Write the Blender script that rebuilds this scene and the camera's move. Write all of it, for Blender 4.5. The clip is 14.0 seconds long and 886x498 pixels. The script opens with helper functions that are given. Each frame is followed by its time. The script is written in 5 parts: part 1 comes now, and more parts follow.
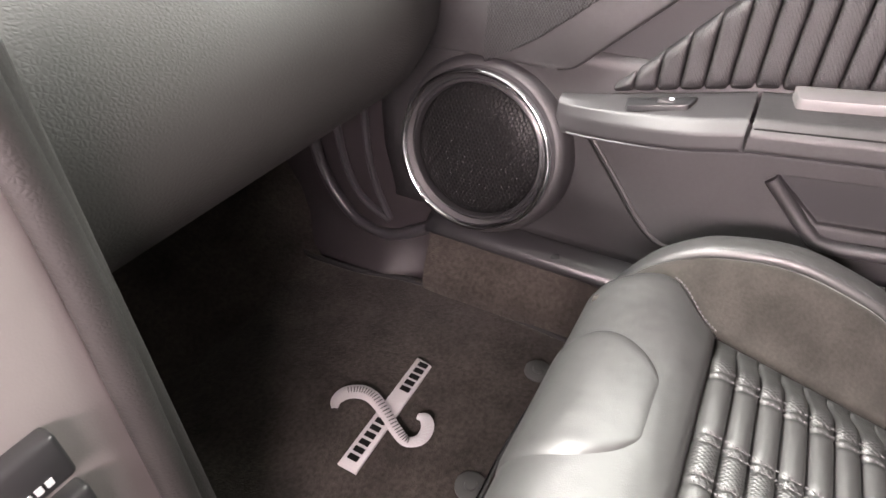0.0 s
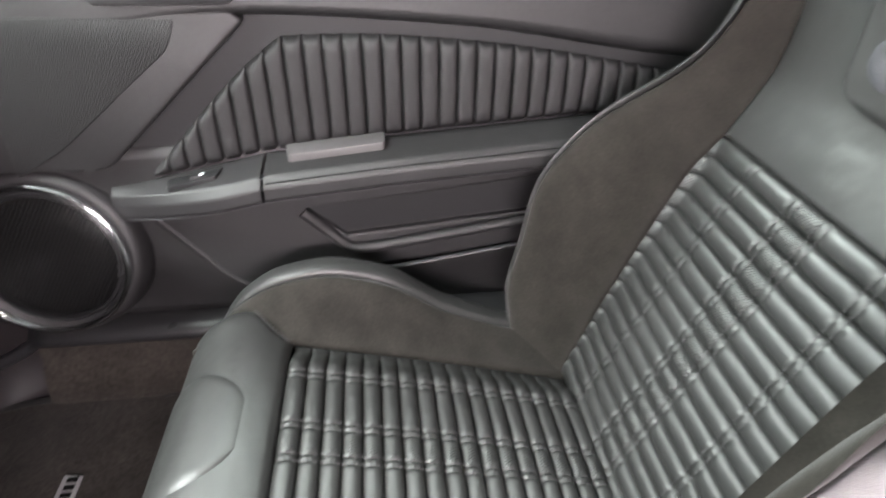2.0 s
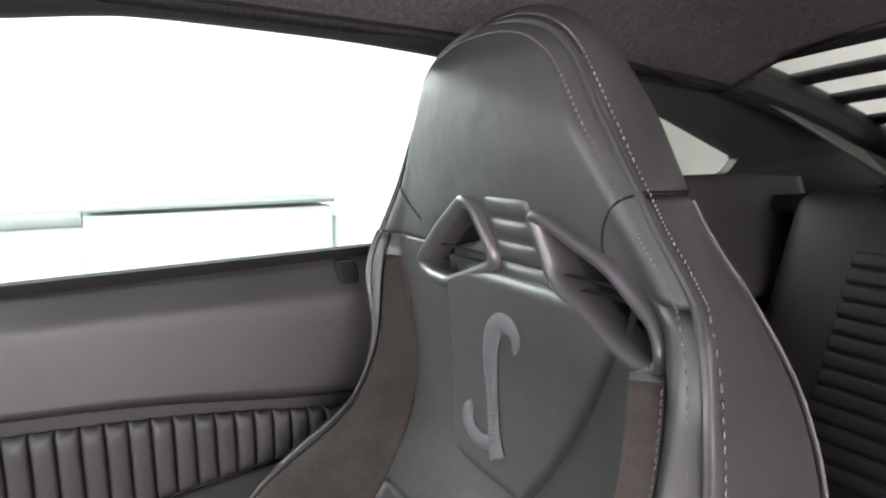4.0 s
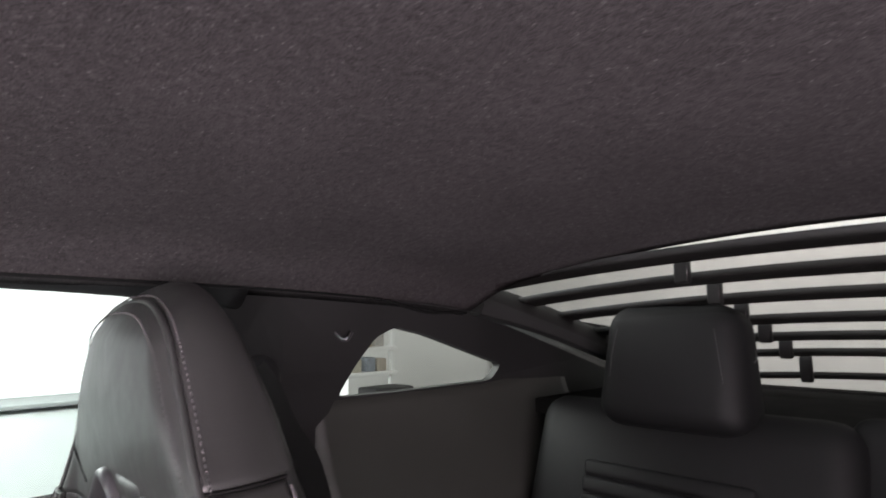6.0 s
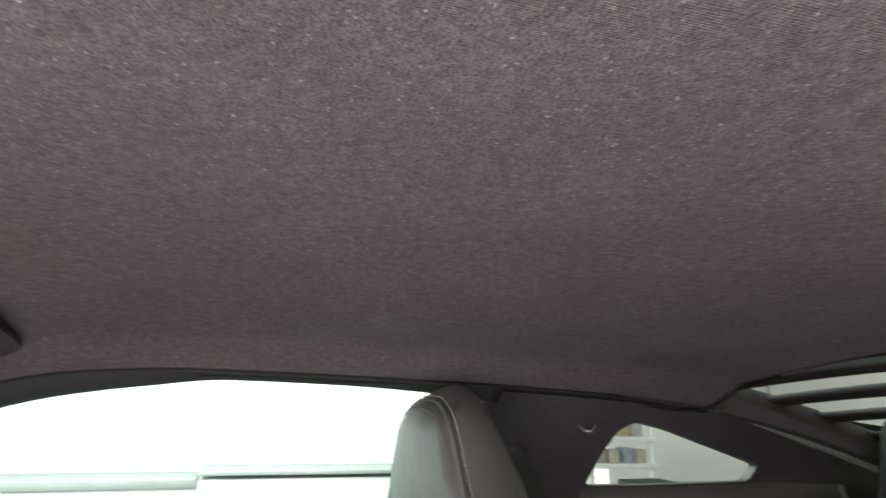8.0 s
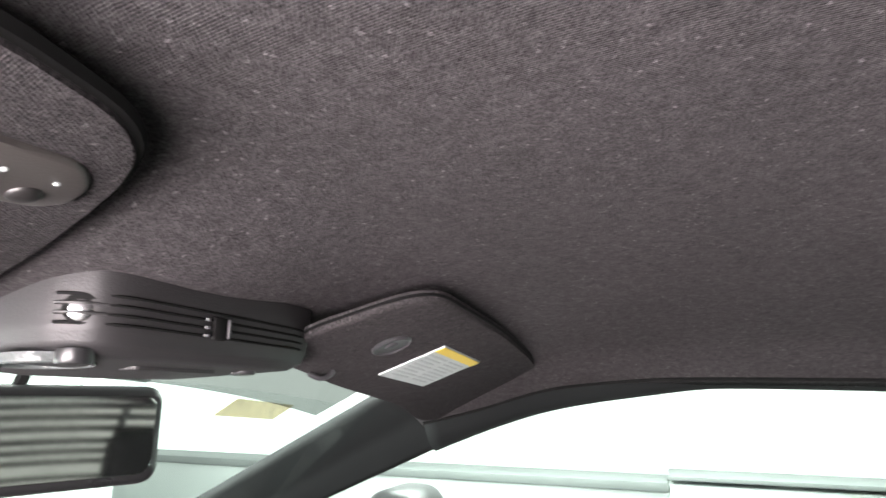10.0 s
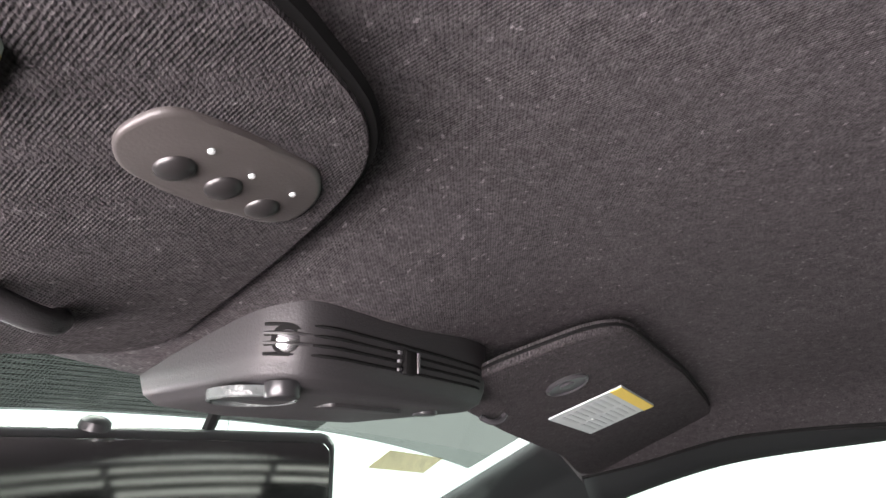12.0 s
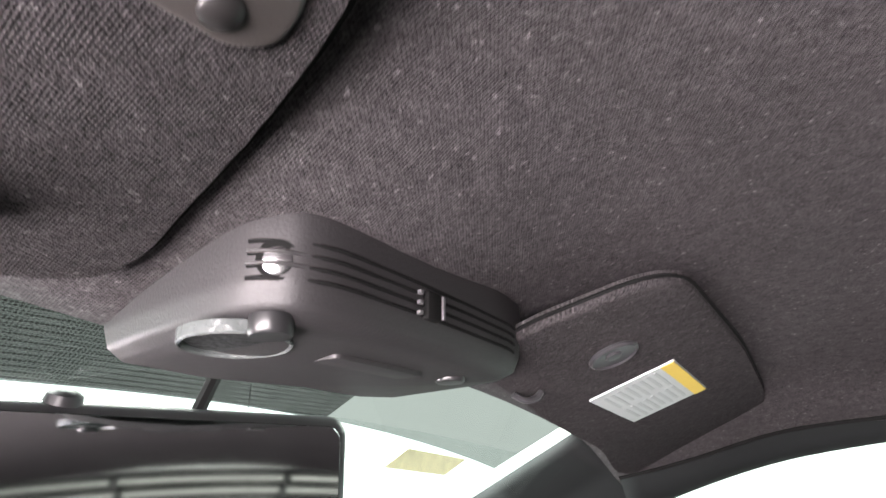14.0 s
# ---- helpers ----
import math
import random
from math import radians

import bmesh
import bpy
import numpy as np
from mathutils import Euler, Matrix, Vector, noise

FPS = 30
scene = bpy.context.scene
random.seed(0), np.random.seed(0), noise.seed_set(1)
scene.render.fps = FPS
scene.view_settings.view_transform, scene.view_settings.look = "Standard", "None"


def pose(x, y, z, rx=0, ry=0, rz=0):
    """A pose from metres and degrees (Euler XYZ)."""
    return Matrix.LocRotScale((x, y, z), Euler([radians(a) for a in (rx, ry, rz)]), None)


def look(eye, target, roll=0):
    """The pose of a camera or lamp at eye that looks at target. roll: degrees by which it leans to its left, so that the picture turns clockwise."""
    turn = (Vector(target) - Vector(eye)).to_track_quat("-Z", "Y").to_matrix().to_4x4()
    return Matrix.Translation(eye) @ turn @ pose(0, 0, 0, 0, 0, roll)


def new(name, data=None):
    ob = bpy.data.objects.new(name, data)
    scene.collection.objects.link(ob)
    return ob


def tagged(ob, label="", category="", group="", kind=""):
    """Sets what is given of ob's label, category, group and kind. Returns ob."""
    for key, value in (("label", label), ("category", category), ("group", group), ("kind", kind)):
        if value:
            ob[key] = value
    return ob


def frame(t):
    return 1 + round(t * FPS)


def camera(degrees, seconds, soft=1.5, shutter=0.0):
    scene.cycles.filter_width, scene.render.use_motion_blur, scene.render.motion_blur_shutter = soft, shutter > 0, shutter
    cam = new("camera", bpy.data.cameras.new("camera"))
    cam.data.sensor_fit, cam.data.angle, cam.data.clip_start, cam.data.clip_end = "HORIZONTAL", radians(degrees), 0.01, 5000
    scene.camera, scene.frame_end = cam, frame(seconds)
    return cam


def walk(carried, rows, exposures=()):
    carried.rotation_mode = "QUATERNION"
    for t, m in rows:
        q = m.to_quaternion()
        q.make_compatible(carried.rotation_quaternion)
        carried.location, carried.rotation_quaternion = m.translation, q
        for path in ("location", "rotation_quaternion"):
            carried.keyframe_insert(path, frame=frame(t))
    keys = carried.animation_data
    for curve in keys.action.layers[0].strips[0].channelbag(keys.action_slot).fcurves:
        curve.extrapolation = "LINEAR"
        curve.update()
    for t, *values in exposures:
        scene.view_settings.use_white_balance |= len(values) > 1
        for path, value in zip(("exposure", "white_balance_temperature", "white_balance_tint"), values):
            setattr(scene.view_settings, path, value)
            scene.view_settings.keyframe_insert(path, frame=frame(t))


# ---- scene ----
cam = camera(74.6, 14.0, shutter=0.4)
PATH = [
    (0, (0.061, 0.067, 0.69), (1.435, 0.846, -0.537), -0.6),
    (0.5, (0.059, 0.051, 0.681), (1.495, 0.68, -0.561), -0.8),
    (1, (0.026, -0.004, 0.715), (1.567, 0.308, -0.522), 0.2),
    (1.5, (0.006, -0.053, 0.747), (1.594, 0.004, -0.466), 0.4),
    (2, (-0.01, -0.083, 0.78), (1.627, -0.277, -0.352), 0.9),
    (2.5, (-0.015, -0.105, 0.797), (1.71, -0.553, -0.112), 0.7),
    (3, (-0.021, -0.142, 0.825), (1.73, -0.77, 0.089), 0.3),
    (3.5, (-0.023, -0.191, 0.869), (1.725, -1.005, 0.337), -0.2),
    (4, (-0.015, -0.198, 0.887), (1.687, -1.199, 0.566), -0.2),
    (4.1, (-0.012, -0.2, 0.888), (1.674, -1.235, 0.594), 0.2),
    (4.2, (-0.011, -0.204, 0.891), (1.667, -1.257, 0.616), 0.1),
    (6.5, (-0.195, -0.346, 0.978), (1.228, -1.71, 1.318), -0.3),
    (7, (-0.232, -0.318, 0.979), (1.3, -1.541, 1.377), -0.3),
    (7.5, (-0.283, -0.294, 0.981), (1.426, -1.221, 1.448), 0.0),
    (8, (-0.305, -0.266, 0.984), (1.53, -0.871, 1.501), 1.3),
    (8.3, (-0.306, -0.279, 0.982), (1.583, -0.657, 1.52), 1.2),
    (8.5, (-0.301, -0.266, 0.982), (1.609, -0.515, 1.52), 1.4),
    (9, (-0.27, -0.204, 0.991), (1.663, -0.14, 1.504), 1.4),
    (9.2, (-0.254, -0.2, 0.996), (1.745, 0.046, 1.515), 1.4),
    (11.3, (-0.271, -0.145, 0.999), (1.377, 0.834, 1.569), 0.2),
    (11.5, (-0.267, -0.142, 0.996), (1.357, 0.854, 1.604), 0.2),
    (12, (-0.253, -0.133, 0.988), (1.336, 0.882, 1.657), 0.3),
    (12.5, (-0.242, -0.13, 0.985), (1.328, 0.896, 1.679), 0.3),
    (13, (-0.231, -0.126, 0.983), (1.33, 0.905, 1.689), 0.2),
    (13.5, (-0.223, -0.119, 0.98), (1.33, 0.921, 1.69), 0.3),
    (14, (-0.199, -0.091, 0.968), (1.348, 0.956, 1.684), -0.1),
]
LIGHTING = [(0.0, 1.3, 7000, 20), (1.0, 0.75, 6600, 12), (1.5, 0.5, 6500, 10), (2.2, 0.35, 6500, 10), (3.0, 0.2, 6500, 11), (3.9, 0.2, 6500, 13), (6.5, -0.35, 6500, 17), (7.5, 0.15, 6500, 10), (8.5, 0.05, 6500, 6), (9.2, 0.1, 6500, 5), (11.5, -0.35, 6500, 8), (12.5, -0.25, 6500, 8), (14.0, 0.1, 6500, 8)]
walk(cam, [(t, look(e, g, r)) for t, e, g, r in PATH], LIGHTING)

# ---- world and lights ----
world = bpy.data.worlds.new("garage_air")
scene.world = world
world.use_nodes = True
world.node_tree.nodes["Background"].inputs[0].default_value = (0.9, 1.0, 0.97, 1)
world.node_tree.nodes["Background"].inputs[1].default_value = 0.01


def area_lamp(name, eye, target, sx, sy, watts, colour):
    d = bpy.data.lights.new(name, "AREA")
    d.shape, d.size, d.size_y, d.energy, d.color = "RECTANGLE", sx, sy, watts, colour
    ob = new(name, d)
    ob.matrix_world = look(eye, target)
    return ob


# Added unseen panel; stands for the light through the passenger window.
area_lamp("passenger_window_fill", (1.75, -0.1, 1.75), (0.3, -0.2, 0.5), 2.0, 0.9, 110, (0.90, 1.0, 0.95))
# Unseen low fill added before the windscreen, like bounce off the bonnet.
area_lamp("windscreen_fill", (0.0, 1.30, 0.78), (0.0, -0.20, 1.08), 1.2, 0.2, 28, (0.92, 1.0, 0.96))
# Unseen fill added high ahead of the car to brighten the seat cushion.
area_lamp("high_front_fill", (0.2, 1.25, 1.85), (0.3, 0.0, 0.4), 1.2, 0.5, 120, (0.94, 1.0, 0.97))
# Added fill on the driver's side; no lamp is known there.
area_lamp("driver_side_fill", (-0.67, -0.02, 0.83), (-0.17, -0.02, 1.05), 0.80, 0.24, 38, (1.0, 0.88, 0.91))


# ---- materials ----
def nodes_of(name):
    m = bpy.data.materials.new(name)
    m.use_nodes = True
    nt = m.node_tree
    return m, nt, nt.nodes["Principled BSDF"]


def surface(name, colour, rough=0.5, metal=0.0, grain=0.0, grain_size=0.002, stain=0.25, stain_size=0.15, spec=0.5, sheen=0.0,
            fleck=0.0, swell=0.0, vary=0.0, kind="noise"):
    """A surface with fine relief of grain_size metres and soft stains of stain_size metres."""
    m, nt, b = nodes_of(name)
    n, l = nt.nodes, nt.links
    co = n.new("ShaderNodeTexCoord")
    big = n.new("ShaderNodeTexNoise")
    big.inputs["Scale"].default_value, big.inputs["Detail"].default_value = 1 / stain_size, 3
    l.new(co.outputs["Object"], big.inputs["Vector"])
    ramp = n.new("ShaderNodeMapRange")
    ramp.inputs["From Min"].default_value, ramp.inputs["From Max"].default_value = 0.3, 0.7
    ramp.inputs["To Min"].default_value, ramp.inputs["To Max"].default_value = 1 - stain, 1 + stain
    l.new(big.outputs["Fac"], ramp.inputs["Value"])
    tint = n.new("ShaderNodeMix")
    tint.data_type, tint.blend_type = "RGBA", "MULTIPLY"
    tint.inputs["Factor"].default_value = 1
    tint.inputs["A"].default_value = (*colour, 1)
    l.new(ramp.outputs["Result"], tint.inputs["B"])
    last = tint.outputs["Result"]
    if vary:
        oi = n.new("ShaderNodeObjectInfo")
        mr = n.new("ShaderNodeMapRange")
        mr.inputs["To Min"].default_value, mr.inputs["To Max"].default_value = 1 - vary, 1 + vary
        l.new(oi.outputs["Random"], mr.inputs["Value"])
        t2 = n.new("ShaderNodeMix")
        t2.data_type, t2.blend_type = "RGBA", "MULTIPLY"
        t2.inputs["Factor"].default_value = 1
        l.new(last, t2.inputs["A"])
        l.new(mr.outputs["Result"], t2.inputs["B"])
        last = t2.outputs["Result"]
    if fleck:
        fl = n.new("ShaderNodeTexNoise")
        fl.inputs["Scale"].default_value, fl.inputs["Detail"].default_value = 0.4 / grain_size, 5
        l.new(co.outputs["Object"], fl.inputs["Vector"])
        fr = n.new("ShaderNodeMapRange")
        fr.inputs["From Min"].default_value, fr.inputs["From Max"].default_value = 0.32, 0.68
        fr.inputs["To Min"].default_value, fr.inputs["To Max"].default_value = 1 - fleck, 1 + fleck
        l.new(fl.outputs["Fac"], fr.inputs["Value"])
        t3 = n.new("ShaderNodeMix")
        t3.data_type, t3.blend_type = "RGBA", "MULTIPLY"
        t3.inputs["Factor"].default_value = 1
        l.new(last, t3.inputs["A"])
        l.new(fr.outputs["Result"], t3.inputs["B"])
        last = t3.outputs["Result"]
    l.new(last, b.inputs["Base Color"])
    b.inputs["Roughness"].default_value, b.inputs["Metallic"].default_value = rough, metal
    b.inputs["Specular IOR Level"].default_value = spec
    if sheen:
        b.inputs["Sheen Weight"].default_value, b.inputs["Sheen Roughness"].default_value = sheen, 0.4
    rr = n.new("ShaderNodeMapRange")
    rr.inputs["To Min"].default_value, rr.inputs["To Max"].default_value = max(rough - 0.08, 0.02), min(rough + 0.08, 1)
    l.new(big.outputs["Fac"], rr.inputs["Value"])
    l.new(rr.outputs["Result"], b.inputs["Roughness"])
    if grain:
        if kind == "leather":
            fine = n.new("ShaderNodeTexVoronoi")
            fine.feature = "DISTANCE_TO_EDGE"
            out = "Distance"
        else:
            fine = n.new("ShaderNodeTexNoise")
            fine.inputs["Detail"].default_value = 4
            out = "Fac"
        fine.inputs["Scale"].default_value = 1 / grain_size
        l.new(co.outputs["Object"], fine.inputs["Vector"])
        bump = n.new("ShaderNodeBump")
        bump.inputs["Strength"].default_value, bump.inputs["Distance"].default_value = grain, grain_size * 0.5
        l.new(fine.outputs[out], bump.inputs["Height"])
        l.new(bump.outputs["Normal"], b.inputs["Normal"])
        if swell:
            soft = n.new("ShaderNodeTexNoise")
            soft.inputs["Scale"].default_value, soft.inputs["Detail"].default_value = 22, 2
            l.new(co.outputs["Object"], soft.inputs["Vector"])
            sb = n.new("ShaderNodeBump")
            sb.inputs["Strength"].default_value, sb.inputs["Distance"].default_value = swell, 0.012
            l.new(soft.outputs["Fac"], sb.inputs["Height"])
            l.new(sb.outputs["Normal"], bump.inputs["Normal"])
    return m


def dotted(m, pitch, strength, hole=0.3, dark=0.25, axes="XY", uv=False, skew=0.0):
    """Adds a staggered grid of small round holes of the given pitch, in the plane of two axes, to a surface."""
    nt = m.node_tree
    n, l, b = nt.nodes, nt.links, nt.nodes["Principled BSDF"]
    co = n.new("ShaderNodeTexCoord")
    sep = n.new("ShaderNodeSeparateXYZ")
    l.new(co.outputs["UV" if uv else "Object"], sep.inputs["Vector"])

    def calc(op, a, c):
        q = n.new("ShaderNodeMath")
        q.operation = op
        for k, v in enumerate((a, c)):
            if isinstance(v, (int, float)):
                q.inputs[k].default_value = v
            else:
                l.new(v, q.inputs[k])
        return q.outputs[0]

    w = 2 * math.pi / pitch
    u, v = calc("MULTIPLY", sep.outputs[axes[0]], w), calc("MULTIPLY", sep.outputs[axes[1]], w * 0.62)
    if skew:
        u = calc("ADD", u, calc("MULTIPLY", v, skew))
    both = calc("MULTIPLY", calc("SINE", calc("MULTIPLY", calc("ADD", u, v), 0.5), 0), calc("SINE", calc("MULTIPLY", calc("SUBTRACT", u, v), 0.5), 0))
    mr = n.new("ShaderNodeMapRange")
    mr.interpolation_type = "SMOOTHSTEP"
    mr.inputs["From Min"].default_value, mr.inputs["From Max"].default_value = -0.15 + hole, 0.65 + hole
    l.new(calc("ABSOLUTE", both, 0), mr.inputs["Value"])
    old = b.inputs["Base Color"].links[0].from_socket
    mix = n.new("ShaderNodeMix")
    mix.data_type, mix.blend_type = "RGBA", "MULTIPLY"
    l.new(mr.outputs["Result"], mix.inputs["Factor"])
    l.new(old, mix.inputs["A"])
    mix.inputs["B"].default_value = (dark, dark, dark, 1)
    l.new(mix.outputs["Result"], b.inputs["Base Color"])
    bump = n.new("ShaderNodeBump")
    bump.invert = True
    bump.inputs["Strength"].default_value, bump.inputs["Distance"].default_value = strength, pitch * 0.3
    l.new(mr.outputs["Result"], bump.inputs["Height"])
    if b.inputs["Normal"].links:
        l.new(b.inputs["Normal"].links[0].from_socket, bump.inputs["Normal"])
    l.new(bump.outputs["Normal"], b.inputs["Normal"])
    return m


def woven(name, colour, pitch, strength, rough=0.95, sheen=0.3, stain=0.2, order=0.35, loose=1.0):
    """Knitted cloth: slanting rows of staggered loops of the given pitch in metres, uneven, with paler flecks."""
    m = surface(name, colour, rough, stain=stain, stain_size=0.12, spec=0.08, sheen=sheen)
    nt = m.node_tree
    n, l, b = nt.nodes, nt.links, nt.nodes["Principled BSDF"]

    def node(kind, **values):
        q = n.new(kind)
        for k, v in values.items():
            q.inputs[k.replace("_", " ")].default_value = v
        return q

    def multiply(a, c):
        mix = n.new("ShaderNodeMix")
        mix.data_type, mix.blend_type = "RGBA", "MULTIPLY"
        mix.inputs["Factor"].default_value = 1
        l.new(a, mix.inputs["A"])
        l.new(c, mix.inputs["B"])
        return mix.outputs["Result"]

    def remap(socket, a, c, d, e):
        q = node("ShaderNodeMapRange", From_Min=a, From_Max=c, To_Min=d, To_Max=e)
        l.new(socket, q.inputs["Value"])
        return q.outputs["Result"]

    def sine(socket):
        q = n.new("ShaderNodeMath")
        q.operation = "SINE"
        l.new(socket, q.inputs[0])
        return q.outputs[0]

    def maths(op, a, c):
        q = n.new("ShaderNodeMath")
        q.operation = op
        for k, v in enumerate((a, c)):
            if isinstance(v, (int, float)):
                q.inputs[k].default_value = v
            else:
                l.new(v, q.inputs[k])
        return q.outputs[0]

    co = n.new("ShaderNodeTexCoord")
    wob = node("ShaderNodeTexNoise", Scale=0.35 / pitch, Detail=2)
    l.new(co.outputs["Object"], wob.inputs["Vector"])
    push = n.new("ShaderNodeVectorMath")
    push.operation = "MULTIPLY_ADD"
    push.inputs[1].default_value = (pitch * 0.35, pitch * 0.35, 0)
    l.new(wob.outputs["Color"], push.inputs[0])
    l.new(co.outputs["Object"], push.inputs[2])
    turn = node("ShaderNodeMapping", Rotation=(0, 0, 0.55))
    l.new(push.outputs["Vector"], turn.inputs["Vector"])
    sep = n.new("ShaderNodeSeparateXYZ")
    l.new(turn.outputs["Vector"], sep.inputs["Vector"])
    w = 2 * math.pi / pitch
    u, v = maths("MULTIPLY", sep.outputs["X"], w), maths("MULTIPLY", sep.outputs["Y"], w * 0.55)
    rows = sine(maths("ADD", u, maths("MULTIPLY", v, 0.9)))
    loops = maths("MULTIPLY", sine(maths("MULTIPLY", maths("ADD", u, v), 0.5)), sine(maths("MULTIPLY", maths("SUBTRACT", u, v), 0.5)))
    fuzz = node("ShaderNodeTexNoise", Scale=0.9 / pitch, Detail=2)
    l.new(co.outputs["Object"], fuzz.inputs["Vector"])
    height = maths("ADD", maths("ADD", maths("MULTIPLY", rows, order), maths("MULTIPLY", maths("ABSOLUTE", loops, 0), 2 * order)), maths("MULTIPLY", fuzz.outputs["Fac"], loose))
    bump = node("ShaderNodeBump", Strength=strength, Distance=pitch * 0.30)
    l.new(height, bump.inputs["Height"])
    l.new(bump.outputs["Normal"], b.inputs["Normal"])
    colour_now = multiply(b.inputs["Base Color"].links[0].from_socket, remap(height, loose * 0.5 - 0.55, loose * 0.5 + 0.95, 0.20, 1.95))
    patch = node("ShaderNodeTexNoise", Scale=0.22 / pitch, Detail=3)
    l.new(co.outputs["Object"], patch.inputs["Vector"])
    colour_now = multiply(colour_now, remap(patch.outputs["Fac"], 0.3, 0.72, 0.82, 1.28))
    speck = n.new("ShaderNodeTexVoronoi")
    speck.voronoi_dimensions = "2D"
    speck.inputs["Scale"].default_value = 0.9 / pitch
    l.new(co.outputs["Object"], speck.inputs["Vector"])
    split = n.new("ShaderNodeSeparateColor")
    l.new(speck.outputs["Color"], split.inputs["Color"])
    colour_now = multiply(colour_now, remap(split.outputs["Red"], 0.975, 1.0, 1.0, 2.2))
    l.new(colour_now, b.inputs["Base Color"])
    return m


def tinted_glass(name, colour, gloss=0.06):
    m, nt, b = nodes_of(name)
    n, l = nt.nodes, nt.links
    tr, gl, mix = n.new("ShaderNodeBsdfTransparent"), n.new("ShaderNodeBsdfGlossy"), n.new("ShaderNodeMixShader")
    tr.inputs[0].default_value = (*colour, 1)
    gl.inputs["Roughness"].default_value = 0.02
    mix.inputs[0].default_value = gloss
    l.new(tr.outputs[0], mix.inputs[1])
    l.new(gl.outputs[0], mix.inputs[2])
    l.new(mix.outputs[0], n["Material Output"].inputs["Surface"])
    return m


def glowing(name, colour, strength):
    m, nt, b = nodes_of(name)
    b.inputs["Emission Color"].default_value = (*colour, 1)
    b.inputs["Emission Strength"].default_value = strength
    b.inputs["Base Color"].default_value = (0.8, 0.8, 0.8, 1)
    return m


LEATHER = surface("black_leather", (0.026, 0.0262, 0.0258), 0.43, grain=0.2, grain_size=0.0016, kind="leather", stain=0.15, spec=0.7, swell=0.22)
PERFORATED = dotted(surface("perforated_leather", (0.030, 0.0302, 0.0298), 0.42, grain=0.2, grain_size=0.0016, kind="leather", stain=0.15, spec=0.8), 0.0033, 0.4, 0.15, 0.3, uv=True)
SUEDE = surface("grey_brown_suede", (0.0215, 0.0195, 0.0172), 0.95, grain=0.5, grain_size=0.0012, stain=0.24, stain_size=0.035, spec=0.1, sheen=0.2, fleck=0.15)
# Seat leather darkened so that the rear bench reads as less lit.
REARLEATHER = surface("dimmed_rear_leather", (0.007, 0.007, 0.0075), 0.6, grain=0.25, grain_size=0.0022, kind="leather", stain=0.2, spec=0.2)
THREAD = surface("grey_thread", (0.066, 0.063, 0.066), 0.8, stain=0.1)
VINYL = surface("charcoal_door_vinyl", (0.0215, 0.021, 0.0216), 0.46, grain=0.5, grain_size=0.0018, kind="leather", stain=0.15, fleck=0.1)
PLEATED = dotted(surface("fine_woven_vinyl", (0.027, 0.026, 0.027), 0.5, grain=0.2, grain_size=0.0015, stain=0.1), 0.0030, 0.5, 0.0, 0.55, "YZ")
DASH = surface("charcoal_dash_vinyl", (0.018, 0.017, 0.0163), 0.6, grain=0.3, grain_size=0.0032, kind="leather", stain=0.15, spec=0.38)
PLASTIC = surface("black_moulded_plastic", (0.021, 0.020, 0.021), 0.52, grain=0.35, grain_size=0.0012, stain=0.15)
GLOSS = surface("satin_black_plastic", (0.02, 0.02, 0.021), 0.3, stain=0.1)
SATIN = surface("satin_charcoal_plastic", (0.040, 0.039, 0.042), 0.34, stain=0.1, spec=0.55)
# Carpet darkened in its colour to keep the rear shelf looking dim.
SHELF = surface("dimmed_carpet", (0.014, 0.013, 0.013), 1.0, grain=0.8, grain_size=0.003, stain=0.3, stain_size=0.05, spec=0.05)
# Door vinyl darkened to stand for the shade in its hollows.
SHADEVINYL = surface("shade_dark_vinyl", (0.014, 0.014, 0.015), 0.6, grain=0.3, grain_size=0.0015, stain=0.15)
KICK = surface("dark_kick_plastic", (0.026, 0.022, 0.0235), 0.5, grain=0.3, grain_size=0.0012, stain=0.2, stain_size=0.08)
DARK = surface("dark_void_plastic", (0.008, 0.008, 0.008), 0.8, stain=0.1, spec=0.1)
CARPET = surface("black_carpet", (0.038, 0.033, 0.029), 1.0, grain=1.0, grain_size=0.0026, stain=0.35, stain_size=0.06, spec=0.1, sheen=0.5, fleck=0.3)
MATPILE = surface("black_mat_pile", (0.037, 0.032, 0.0285), 1.0, grain=1.0, grain_size=0.0024, stain=0.3, stain_size=0.06, spec=0.1, sheen=0.3, fleck=0.3)
BINDING = surface("mat_binding", (0.012, 0.012, 0.012), 0.8, stain=0.1)
PULL = surface("grey_pull_plastic", (0.085, 0.080, 0.081), 0.45, stain=0.1)
RETAIN = surface("dark_grey_retainer", (0.055, 0.058, 0.056), 0.5, stain=0.1)
CHROME = surface("brushed_satin_chrome", (0.82, 0.82, 0.84), 0.25, metal=1.0, stain=0.08)
RING = surface("bright_silver_ring", (0.62, 0.62, 0.64), 0.2, metal=1.0, stain=0.06)
ALU = surface("brushed_aluminium_trim", (0.34, 0.31, 0.305), 0.45, metal=0.7, grain=0.2, grain_size=0.0015, stain=0.1)
SILVER = surface("silver_grey_plastic", (0.15, 0.15, 0.155), 0.45, metal=0.3, stain=0.1)
HEADCLOTH = woven("charcoal_headliner_knit", (0.050, 0.046, 0.048), 0.0014, 0.9, 1.0, 0.0, 0.08, 0.14, 1.6)
VISORCLOTH = woven("charcoal_visor_knit", (0.037, 0.034, 0.0355), 0.0013, 0.9, 1.0, 0.0, 0.08, 0.16, 1.7)
